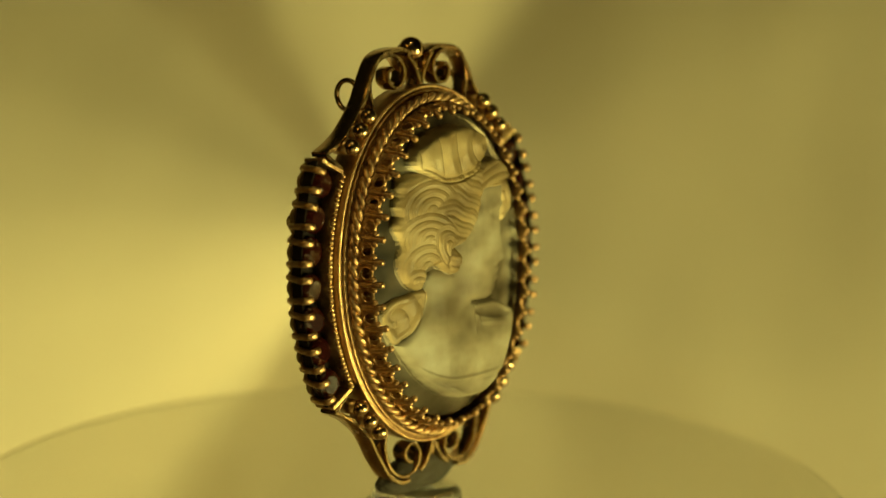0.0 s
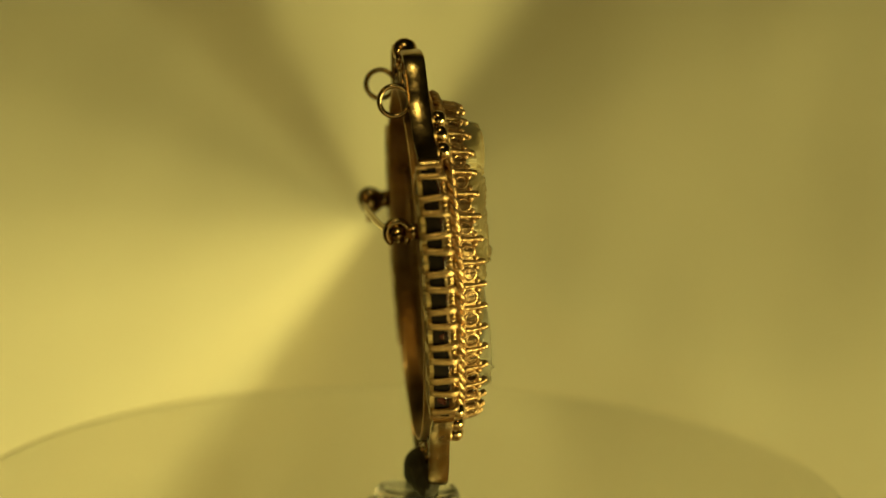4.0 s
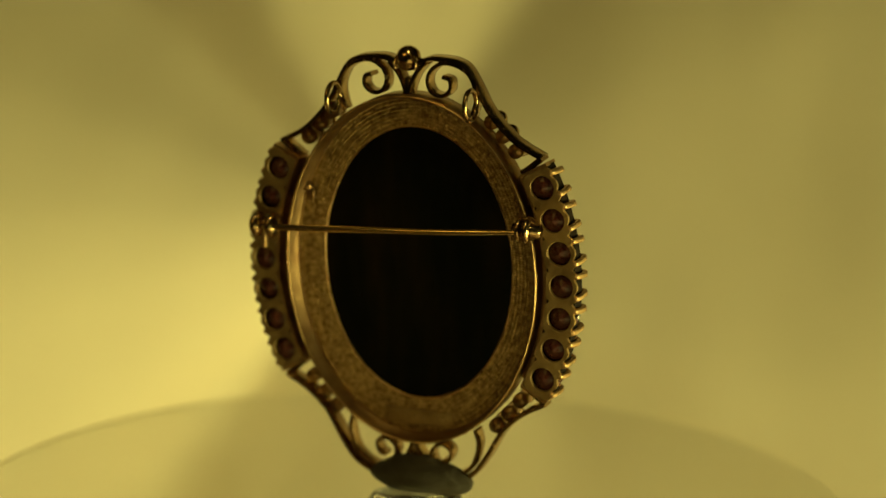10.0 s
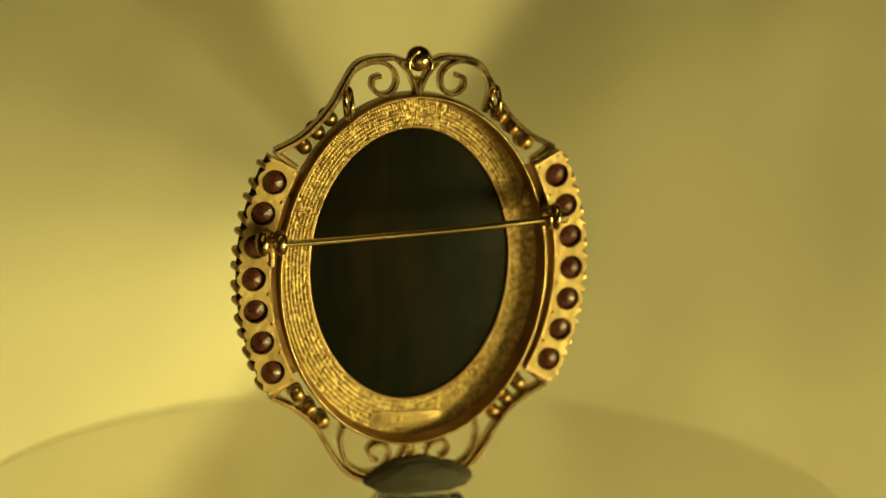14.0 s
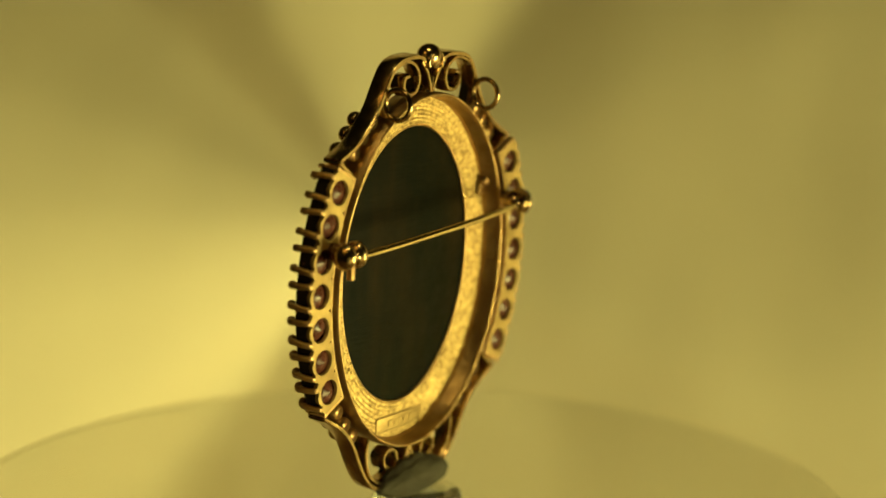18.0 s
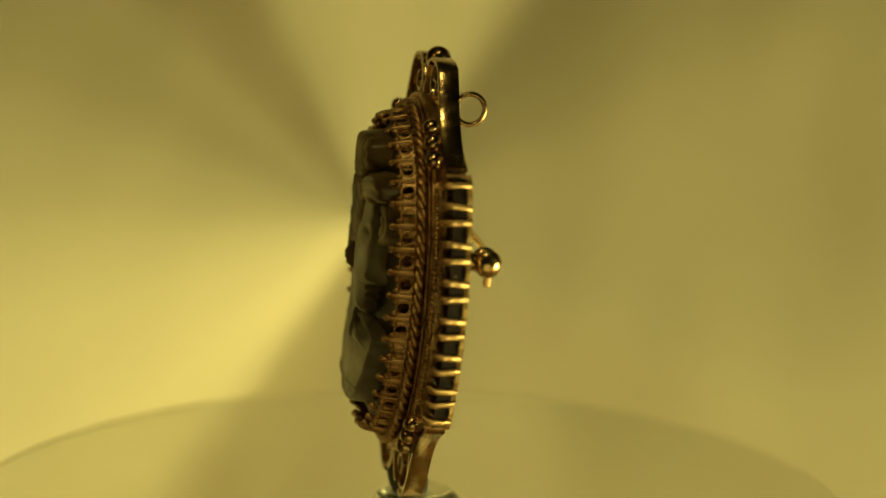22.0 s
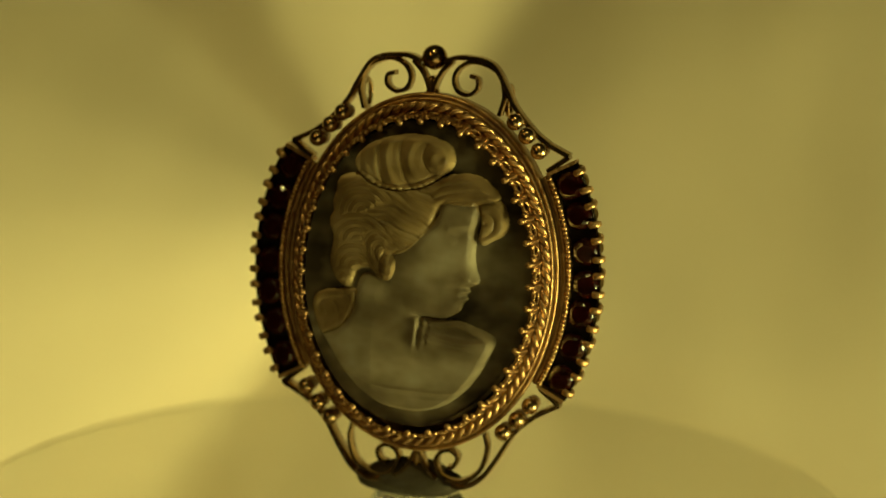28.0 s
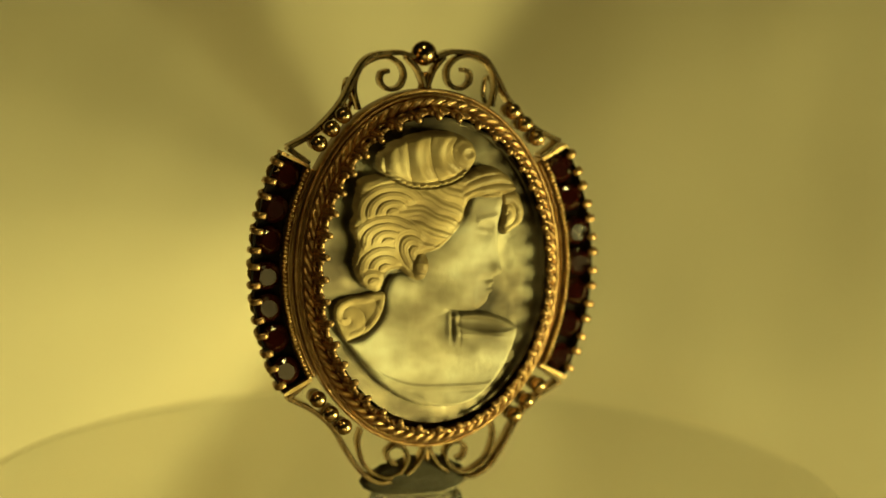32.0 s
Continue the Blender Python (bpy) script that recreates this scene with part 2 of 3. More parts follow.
# ---- the room and the table ----
def room():
    lo, hi, th = Vector((-1300, -1500, -950)), Vector((1300, 1100, 1500)), 100
    for name, a, b, mat in (
        ("floor", (lo.x, lo.y, lo.z - th), (hi.x, hi.y, lo.z), floor_wood),
        ("ceiling", (lo.x, lo.y, hi.z), (hi.x, hi.y, hi.z + th), wall_paint),
        ("wall_north", (lo.x, hi.y, lo.z), (hi.x, hi.y + th, hi.z), wall_paint),
        ("wall_south", (lo.x, lo.y - th, lo.z), (hi.x, lo.y, hi.z), wall_paint),
        ("wall_east", (hi.x, lo.y, lo.z), (hi.x + th, hi.y, hi.z), wall_paint),
        ("wall_west", (lo.x - th, lo.y, lo.z), (lo.x, hi.y, hi.z), wall_paint),
    ):
        ob = new(name, mesh_of(name, box(bmesh.new(), a, b), mat, False))
        tagged(ob, "plain dim " + name.split("_")[0] + " of the room", name.split("_")[0], kind="structure")
    table = thing("table", "unseen brown wooden table under the cloth and turntable, warm to bounce light", "table", at=pose(0, 0, -0.95))
    part("tabletop", box(bmesh.new(), (-750, -450, 710), (750, 550, 750), 6), bounce_wood, table)
    for x in (-700, 700):
        for y in (-400, 500):
            part("leg", box(bmesh.new(), (x - 25, y - 25, 0), (x + 25, y + 25, 710), 4), floor_wood, table)


room()

# ---- the cloth behind, its light and dark bands shaped as folds ----
# its folds run out from one point: depth of the folds by angle, as waves round that point, fitted to the bands'
# brightness
SHADE_FOLD_COS = (0.0515, 0.2305, -0.075, 0.0773, -0.0377, -0.0055, 0.0047, -0.0139, 0.0062, -0.0013, -0.0009, -0.001, -0.0001, -0.0007, 0.0, 0.0026, -0.0014, 0.0016, -0.0003, -0.0007, 0.0009, -0.0004)
SHADE_FOLD_SIN = (-0.4946, -0.0619, -0.0723, 0.0531, -0.0139, -0.0138, 0.0187, -0.025, 0.0092, -0.0, -0.0044, 0.0091, -0.0055, 0.003, -0.0004, -0.0009, 0.0021, -0.0013, 0.0011, -0.0009, -0.0002, -0.0002)


def backdrop():
    cx, cy, cz = -12.3, 250.0, -4.5
    verts, faces = [(cx, cy, cz)], []
    rings, seg = 90, 360
    for i in range(1, rings + 1):
        r = 430.0 * (i / rings) ** 1.5
        deep = r if r < 190 else 190 + 60 * (1 - math.exp(-(r - 190) / 60))
        for k in range(seg):
            a = 2 * math.pi * k / seg
            h = sum(c * math.cos((n + 1) * a) for n, c in enumerate(SHADE_FOLD_COS)) + sum(c * math.sin((n + 1) * a) for n, c in enumerate(SHADE_FOLD_SIN))
            x, z = cx + r * math.cos(a), cz + r * math.sin(a)
            soft = 1.6 * noise.noise((x * 0.014, z * 0.014, 3.0)) + 0.5 * noise.noise((x * 0.05, z * 0.03, 9.0))
            # swells added to turn the right part from the lamp and darken it
            bulge = 3.0 * math.exp(-((x - 121) / 20) ** 2 - ((z - 2) / 32) ** 2) + 0.35 * math.exp(-((x - 74) / 4) ** 2) * min(1.0, max(0.0, (z - 10) / 30))
            bulge += 0.0011 * max(0.0, x - 72.0) ** 2
            y = cy - deep * h + soft * min(1, r / 60) - bulge
            if z < -199.0:
                z = -199.0
            verts.append((x, y, z))
    for k in range(seg):
        faces.append((0, 1 + k, 1 + (k + 1) % seg))
    for i in range(rings - 1):
        a, b = 1 + i * seg, 1 + (i + 1) * seg
        for k in range(seg):
            faces.append((a + k, b + k, b + (k + 1) % seg, a + (k + 1) % seg))
    me = bpy.data.meshes.new("backdrop")
    me.from_pydata([(x * MM, y * MM, z * MM) for x, y, z in verts], [], faces)
    me.materials.append(cloth)
    me.shade_smooth()
    ob = new("backdrop", me)
    tagged(ob, "cream cloth backdrop with bands of shade shaped as soft radiating folds", "backdrop", kind="structure")


backdrop()


# ---- the turntable ----
def turntable():
    stand = thing("turntable_stand", "white plastic base under the clear disc", "turntable stand", at=pose(-0.0024, 0, -0.2))
    prof = [(0, 0), (40, 0), (41, 2), (40, 24), (36, 28), (9, 34), (7, 60), (6, 198.0), (0, 198.0)]
    bm = bmesh.new()
    loft(bm, [[Vector((r * math.cos(a) if r else 0.01 * math.cos(a), r * math.sin(a) if r else 0.01 * math.sin(a), z)) for a in [2 * math.pi * k / 48 for k in range(48)]] for r, z in prof], False)
    part("pedestal", bm, base_plastic, stand, angle=40)
    disc = thing("acrylic_disc", "clear acrylic turntable disc with a rounded rim", "disc", at=pose(-0.0024, 0, 0))
    prof = [(0.01, 0), (62.3, 0), (62.35, 0), (62.75, -0.12), (62.95, -0.35), (63, -0.6), (62.95, -0.85), (62.75, -1.08), (62.35, -1.2), (62.3, -1.2), (0.01, -1.2)]
    bm = bmesh.new()
    loft(bm, [[Vector((r * math.cos(a), r * math.sin(a), z)) for a in [2 * math.pi * k / 160 for k in range(160)]] for r, z in prof], False)
    p = part("plate", bm, clear, disc, angle=12)
    p.visible_shadow = False
    bm = bmesh.new()
    loft(bm, [[Vector((r * math.cos(a), r * math.sin(a), z)) for a in [2 * math.pi * k / 32 for k in range(32)]] for r, z in ((0.01, -1.22), (5.2, -1.22), (5.2, -2.0), (0.01, -2.0))], False)
    part("boss", bm, base_plastic, disc)
    hub = thing("clear_hub", "clear acrylic knob under the putty on the disc", "hub", at=pose(0, 0, 0))
    bm = bmesh.new()
    prof = [(0.01, 0.02), (6.2, 0.02), (6.6, 0.4), (6.5, 1.2), (6.0, 1.7), (5.0, 2.0), (3.5, 2.05), (0.01, 2.05)]
    loft(bm, [[Vector((r * math.cos(a) * (1 + 0.03 * math.sin(3 * a)), r * math.sin(a) * (0.95 + 0.04 * math.cos(2 * a)), z)) for a in [2 * math.pi * k / 48 for k in range(48)]] for r, z in prof], False)
    p = part("knob", bm, clear_hub, hub)
    p.visible_shadow = False
    return disc, hub


disc, hub = turntable()


def putty_lump():
    lump = thing("putty_lump", "grey-brown lump of putty gripping the brooch's foot", "putty")
    bm = bmesh.new()
    bmesh.ops.create_icosphere(bm, subdivisions=5, radius=1.0)
    for v in bm.verts:
        d = v.co.normalized()
        k = 1 + 0.1 * noise.noise(d * 1.7) + 0.05 * noise.noise(d * 4.0) + 0.015 * noise.noise(d * 11.0)
        up = max(0.0, d.z)
        x, y, z = d.x * 8.0 * k * (1 - 0.3 * up), d.y * 2.5 * k, d.z * (3.1 if d.z > 0 else 2.6) * k
        if z < -2.1:
            z = -2.1
        v.co = Vector((x - 1.0, y - 0.6, z - 29.5))
    part("putty", bm, putty_clay, lump)
    return lump


lump = putty_lump()


# ---- the brooch ----
brooch = thing("brooch", "gold oval cameo brooch with garnets, scrolls and a pin back", "brooch")


def bezel():
    bm = bmesh.new()
    loft(bm, [oval(18.62, 24.42, 0.0), oval(18.8, 24.6, -0.2), oval(18.9, 24.7, -3.3), oval(18.75, 24.55, -3.8), oval(18.35, 24.15, -3.75), oval(17.95, 23.75, -4.1), oval(16.6, 22.4, -4.7), oval(16.3, 22.0, -4.3), oval(17.9, 23.7, -3.1), oval(18.32, 24.12, -0.15), oval(18.4, 24.2, 0.0)])
    wall = part("bezel", bm, copper_gold, brooch, angle=50)

    # stamped ring at the back: bands of small raised bars
    bands, bars = 8, 330
    n, m = bars * 4, bands * 4
    rng = random.Random(4)
    lift = [[rng.uniform(0.35, 1.0) if rng.random() > 0.08 else 0.05 for _ in range(bars)] for _ in range(bands)]
    slip = [rng.uniform(0, 1) for _ in range(bands)]
    bm = bmesh.new()
    rows = []
    for j in range(m + 1):
        u = j / m
        a, b, z = 14.2 + (18.2 - 14.2) * u, 19.35 + (24.0 - 19.35) * u, 0.5 * (1 - u)
        band = min(bands - 1, int(u * bands))
        line = even_oval(a, b, -3.1 + 0.2 * u, n, z)
        for k, p in enumerate(line):
            v = (k / n * bars + slip[band]) % bars
            up = max(0.0, math.sin(math.pi * (u * bands % 1.0))) ** 0.4 * max(0.0, math.sin(math.pi * (v % 1.0))) ** 0.5
            p.y += 0.33 * up * lift[band][int(v)] - 0.25 * (j == 0)
            p.y += 0.12 * noise.noise((p.x * 0.35, 4.0, p.z * 0.35))
        rows.append([bm.verts.new(p) for p in line])
    for j in range(m):
        for k in range(n):
            bm.faces.new((rows[j][k], rows[j][(k + 1) % n], rows[j + 1][(k + 1) % n], rows[j + 1][k]))
    part("back_ring", bm, weave, wall, "stamped gold ring round the dark oval")
    bm = bmesh.new()
    loft(bm, [oval(18.32, 24.12, -0.1), oval(18.1, 23.9, -2.0), oval(17.9, 23.7, -2.6), oval(17.95, 23.75, -2.95), oval(18.34, 24.14, -0.5)])
    part("inner_wall", bm, copper_gold, wall, "smooth reddish inner wall", angle=60)
    # rim of the opening and the thin edge of the cup
    part("opening_rim", tube(bmesh.new(), oval(14.2, 19.35, -3.15, 160, 0.5), 0.2, 6, True), gold, wall)
    part("back_edge", tube(bmesh.new(), oval(18.55, 24.35, -0.05, 200), 0.17, 6, True), gold, wall, "thin bright edge of the cup")
    part("wire_border", tube(bmesh.new(), oval(18.6, 24.4, -3.75, 200), 0.27, 8, True), gold_worn, wall)
    part("inner_wire", tube(bmesh.new(), oval(18.0, 23.8, -4.15, 200), 0.2, 6, True), gold_worn, wall)

    # one bold twisted rope: two strands wound round the oval
    rope = bmesh.new()
    count, turns, r = 1600, 41, 0.33
    path = even_oval(17.25, 22.95, -5.05, count)
    for strand in range(2):
        line = []
        for i, p in enumerate(path):
            ahead = (path[(i + 1) % count] - path[i - 1]).normalized()
            out = Vector((0, -1, 0))
            across = ahead.cross(out)
            a = -2 * math.pi * turns * i / count + strand * math.pi
            line.append(p + (out * math.cos(a) + across * math.sin(a)) * r)
        tube(rope, line, 0.43, 8, True)
    part("rope_border", rope, gold_worn, wall, "twisted gold rope border")

    # foot of the gallery and the cup that holds the cameo
    bm = bmesh.new()
    loft(bm, [oval(16.9, 22.4, -4.6), oval(16.75, 22.25, -5.3), oval(16.6, 22.1, -5.75), oval(16.25, 21.75, -5.8), oval(16.3, 21.8, -4.6)])
    part("gallery_band", bm, gold_worn, wall, "", angle=60)

    # maker's plate with unreadable stamping
    bm = box(bmesh.new(), (-5.3, -3.3, -22.75), (5.2, -2.72, -20.5), 0.12)
    for x0, x1, z0, z1 in ((-5.3, 5.2, -20.72, -20.5), (-5.3, 5.2, -22.75, -22.55), (-5.3, -5.05, -22.6, -20.7), (4.95, 5.2, -22.6, -20.7)):
        box(bm, (x0, -2.8, z0), (x1, -2.6, z1))
    for i, w in enumerate((0.5, 0.7, 0.6, 0.5, 0.7)):
        box(bm, (-2.9 + i * 1.15, -2.8, -22.1), (-2.9 + i * 1.15 + w, -2.6, -21.2))
    part("maker_plate", bm, plate_gold, wall, "small stamped gold plate", angle=40)
    # solder tabs near the upper back
    for x in (-16.3, 16.3):
        bm = ball(bmesh.new(), (x, -2.0, 10.6), 1.0, 10, 8, (1.0, 0.7, 0.8))
        box(bm, (x - 1.0, -2.7, 8.6), (x + 0.9, -2.2, 10.2), 0.15)
        part("solder_tab", bm, copper_gold, wall, "lump of reddish solder", angle=50)
    return wall


wall = bezel()


def fleuron_mesh():
    """One claw of the open gallery, between two round holes: along the rim (x), out (y), up the wall (z)."""
    bm = bmesh.new()
    half, hz, hr = 1.53, 1.0, 0.74
    side = [(half - 0.01, 0.0), (half - 0.01, hz - hr)]
    side += [(half + hr * math.cos(a), hz + hr * math.sin(a)) for a in [math.radians(d) for d in range(255, 99, -15)]]
    side += [(half - 0.01, hz + hr + 0.02), (half - 0.01, hz + hr + 0.2)]
    side += [(half + (hr + 0.25) * math.cos(a), hz + (hr + 0.25) * math.sin(a)) for a in [math.radians(d) for d in (105, 120, 135)]]
    side += [(0.72, 1.95), (0.62, 2.12), (0.34, 2.2), (0.26, 2.7), (0.0, 2.85)]
    line = side + [(-x, z) for x, z in side[-2::-1]]
    low = [bm.verts.new((x, -0.17, z)) for x, z in line]
    top = [bm.verts.new((x, 0.17, z)) for x, z in line]
    n = len(line)
    for k in range(n):
        bm.faces.new((low[k], low[(k + 1) % n], top[(k + 1) % n], top[k]))
    bmesh.ops.triangulate(bm, faces=[bm.faces.new(low[::-1]), bm.faces.new(top)])
    # raised ring round each hole, the stem, and three rounded lobes
    for s in (-1, 1):
        arc = [Vector((s * (half + (hr + 0.12) * math.cos(a)), 0.12, hz + (hr + 0.12) * math.sin(a))) for a in [math.radians(d) for d in range(92, 269, 16)]]
        tube(bm, arc, 0.2, 6)
        ball(bm, (s * 0.64, 0.06, 2.05), 0.46, 10, 8, (1.0, 0.9, 0.95))
    tube(bm, [Vector((0, 0.1, 0.1)), Vector((0, 0.16, 1.0)), Vector((0, 0.12, 2.1))], lambda u: 0.42 - 0.1 * u, 8)
    tube(bm, spline([(0, 0.12, 1.9), (0, 0.08, 2.4), (0, -0.05, 2.75), (0, -0.2, 2.95)], 0.2), lambda u: 0.34 + 0.05 * math.sin(math.pi * u), 8)
    ball(bm, (0, -0.22, 2.95), 0.5, 10, 8, (0.95, 1.05, 1.0))
    me = mesh_of("fleuron", bm, gold_worn)
    me.set_sharp_from_angle(angle=radians(55))
    return me


def gallery():
    me = fleuron_mesh()
    n = 40
    ring = even_oval(16.45, 21.95, -5.6, n * 8)
    for i in range(n):
        p = ring[i * 8]
        along = (ring[(i * 8 + 1) % (n * 8)] - ring[i * 8 - 1]).normalized()
        out = Vector((-along.z, 0, along.x))
        if out.dot(Vector((p.x, 0, p.z))) < 0:
            out = -out
        up = (Vector((0, -1, 0)) * 3.0 - out * 0.6).normalized()
        w = up.cross(along).normalized()
        if w.dot(out) < 0:
            w = -w
        u = w.cross(up)
        m = Matrix(((u.x, w.x, up.x, p.x * MM), (u.y, w.y, up.y, p.y * MM), (u.z, w.z, up.z, p.z * MM), (0, 0, 0, 1)))
        ob = part("prong", me, gold_worn, wall)
        ob.matrix_basis = m


gallery()


# the carved shell: one plain relief on an oval slab
def polygon_distance(px, pz, poly):
    """Signed distance to a polygon, positive inside."""
    best = np.full(px.shape, 1e9)
    inside = np.zeros(px.shape, bool)
    for (ax, az), (bx, bz) in zip(poly, poly[1:] + poly[:1]):
        ex, ez = bx - ax, bz - az
        u = np.clip(((px - ax) * ex + (pz - az) * ez) / (ex * ex + ez * ez), 0, 1)
        best = np.minimum(best, np.hypot(px - ax - u * ex, pz - az - u * ez))
        cross = (az > pz) != (bz > pz)
        hit = px < ex * (pz - az) / (ez if ez else 1e-9) + ax
        inside ^= cross & hit
    return np.where(inside, best, -best)


def rounded(points):
    return [(p.x, p.z) for p in spline([(x, 0, z) for x, z in points], 0.5, True)]


def step(d, w):
    u = np.clip(d / w, 0, 1)
    return np.sqrt(1 - (1 - u) ** 2)


def cameo():
    nx, nz = 290, 370
    s, q = np.meshgrid(np.linspace(-1, 1, nx), np.linspace(-1, 1, nz))
    ux, uz = s * np.sqrt(1 - q * q / 2), q * np.sqrt(1 - s * s / 2)
    x, z = ux * 15.9, uz * 20.9 + 0.2
    rho = np.hypot(ux, uz)
    arch_h = 2.7 * (1 - (x / 15.9) ** 2)
    base_dome = 0.2 + arch_h * (1 - np.clip((rho - 0.5) / 0.5, 0, 1) ** 2)
    bust = polygon_distance(x, z, rounded([(-7.9, -2.0), (-6.7, 0.4), (-3.6, 0.2), (0.3, -0.7), (1.1, -4.6), (4.3, -5.0), (6.7, -5.3), (9.8, -6.6), (11.2, -7.7), (10.7, -9.7), (9.6, -12.0), (8.4, -13.9), (6.7, -15.7), (4.7, -17.1), (1.9, -17.9), (-1.3, -17.8), (-4.0, -17.2), (-6.8, -15.6), (-9.1, -13.6), (-11.0, -11.2), (-12.3, -9.3), (-12.8, -8.5), (-11.4, -8.1), (-9.8, -7.0), (-8.4, -5.2), (-7.9, -3.7)]))
    face = polygon_distance(x, z, rounded([(-3.0, 3.2), (-0.8, 5.0), (1.1, 6.7), (2.9, 8.4), (3.5, 10.2), (4.7, 11.2), (7.5, 11.2), (8.9, 10.4), (8.7, 8.5), (8.3, 6.9), (8.2, 4.7), (8.2, 3.1), (8.5, 1.6), (8.9, 0.3), (8.5, -0.3), (7.5, -0.7), (7.8, -1.2), (7.3, -1.7), (7.5, -2.3), (6.9, -2.9), (6.6, -3.8), (5.5, -4.6), (4.2, -5.0), (1.1, -4.8), (-2.0, -5.2), (-3.6, -2.1)]))
    hair = polygon_distance(x, z, rounded([(-7.4, 13.7), (-10.3, 13.4), (-11.3, 12.5), (-11.5, 11.0), (-11.9, 9.6), (-11.7, 8.4), (-12.2, 7.5), (-12.2, 6.4), (-11.6, 5.1), (-11.6, 4.0), (-11.9, 2.8), (-11.9, 1.3), (-11.3, -0.2), (-10.6, -1.1), (-9.4, -1.8), (-8.4, -1.7), (-7.9, -0.3), (-7.5, 0.8), (-5.9, 1.1), (-4.8, 0.1), (-3.2, -0.3), (-2.3, 0.9), (-2.2, 2.4), (-2.6, 3.2), (-0.8, 3.9), (1.1, 5.7), (2.9, 7.9), (3.5, 9.6), (4.3, 10.5), (6.7, 10.4), (9.1, 10.5), (11.0, 11.2), (10.2, 12.7), (8.7, 13.9), (6.7, 14.5), (5.1, 14.3), (4.3, 14.3), (0.3, 12.7), (-3.6, 12.5)]))
    bun = polygon_distance(x, z, rounded([(-8.8, 14.7), (-8.6, 16.1), (-7.4, 17.4), (-5.5, 18.4), (-2.8, 19.1), (0.4, 19.3), (2.7, 18.8), (4.3, 17.9), (4.9, 16.5), (4.8, 15.4), (3.9, 14.1), (2.3, 12.9), (0.3, 12.1), (-2.0, 11.8), (-4.3, 11.9), (-6.3, 12.7), (-7.8, 13.6)]))
    front = polygon_distance(x, z, rounded([(8.2, 11.0), (11.0, 11.0), (12.1, 9.1), (12.3, 7.6), (11.7, 6.4), (10.3, 5.6), (9.2, 5.0), (8.5, 5.9), (8.8, 7.7), (8.6, 9.4)]))
    rose = polygon_distance(x, z, rounded([(-14.4, -4.2), (-13.7, -3.1), (-12.1, -2.4), (-10.6, -2.2), (-9.0, -1.8), (-7.7, -2.0), (-7.8, -3.7), (-8.5, -5.6), (-10.0, -7.4), (-11.8, -8.3), (-12.8, -8.6), (-13.7, -7.2), (-14.3, -5.3)]))

    def spread(d, w):
        u = np.clip(d / w, 0, 1)
        return u * u * (3 - 2 * u)

    def soft_line(value, width):
        return np.exp(-(value / width) ** 2)

    figure = np.maximum.reduce([bust, face, hair])
    # a steep cut edge all round, then a broad swell; the chest stands highest
    base_dome -= 0.9 * np.clip((x - 2.0) / 8.0, 0, 1) * (rho < 0.97)
    h = base_dome.copy()
    lift = arch_h - base_dome
    h += (0.95 + lift) * step(figure, 0.95) + 0.3 * step(figure - 0.1, 1.0)
    h += 0.55 * step(bust, 0.7) * spread(-3.0 - z, 8.0)
    # neck and jaw
    h += 0.5 * step(face - 0.1, 1.6) * spread(x + 2.5, 5.0) + 0.25 * soft_line(x - 2.6, 4.0) * soft_line(z - 2.2, 5.5) * spread(face, 2.0)
    h -= 0.35 * soft_line(x + 0.6, 3.2) * soft_line(z + 5.6, 2.6)
    # plain planes of the profile: forehead, brow hollow, bridge, mouth and chin turn away
    h -= 0.45 * soft_line(x - 6.3, 1.3) * soft_line(z - 6.3, 1.1)
    h += 0.22 * soft_line(z - 7.6 - 0.15 * (x - 6), 0.45) * spread(x - 4.2, 1.0) * spread(face, 0.8)
    h += 0.16 * soft_line(x - 5.6, 1.0) * soft_line(z - 6.0 + 0.2 * (x - 5.6), 0.4)
    h -= 0.38 * spread(x - 4.2, 2.0) * spread(0.2 - z, 0.9) * spread(z + 4.8, 1.0) * spread(face, 0.4)
    h += 0.35 * soft_line(x - 6.9, 0.8) * (soft_line(z + 1.2, 0.4) + soft_line(z + 2.3, 0.4)) * spread(face, 0.5)
    h += 0.3 * soft_line(x - 7.5, 0.7) * soft_line(z - 0.7, 0.8) * spread(face, 0.5)
    # hair: swept strands over the head, four stacked rolls behind, a roll over the brow
    hh = step(hair, 0.6)
    head = 0.45 * step(hair, 2.5)
    bend = 0.35 * np.sin(x * 0.5 + 0.6) + 0.2 * np.sin(x * 1.3 - z * 0.4)
    sweep = z + 0.23 * x + 0.034 * (x + 2.0) ** 2 * (x > -2) + 0.02 * (x + 2) ** 2 * (x <= -2) + bend
    strands = 0.36 * np.abs(np.sin(sweep * 1.45)) ** 0.7 + 0.13 * np.abs(np.sin(sweep * 3.9 + 0.4 * np.sin(x))) ** 0.7
    hair_h = head + strands
    for px, pz, a, b, ridges, tilt in ((-6.6, 8.8, 5.1, 4.3, 4.0, 0.0), (-7.2, 4.9, 5.1, 3.9, 4.0, 0.1), (-7.6, 1.3, 4.4, 3.9, 3.5, 0.2), (-9.0, -0.6, 2.5, 1.8, 2.0, 0.5), (-3.9, 3.4, 2.6, 4.0, 2.5, -0.6)):
        dx, dz = x - px, z - pz
        dx, dz = dx * math.cos(tilt) - dz * math.sin(tilt), dx * math.sin(tilt) + dz * math.cos(tilt)
        d = np.hypot(dx / a, dz / b)
        turn = np.arctan2(dz, -dx)
        shell = np.sqrt(np.clip(1 - d * d, 0, 1))
        wave = np.abs(np.sin(math.pi * ridges * (d + 0.05 * turn))) ** 0.6
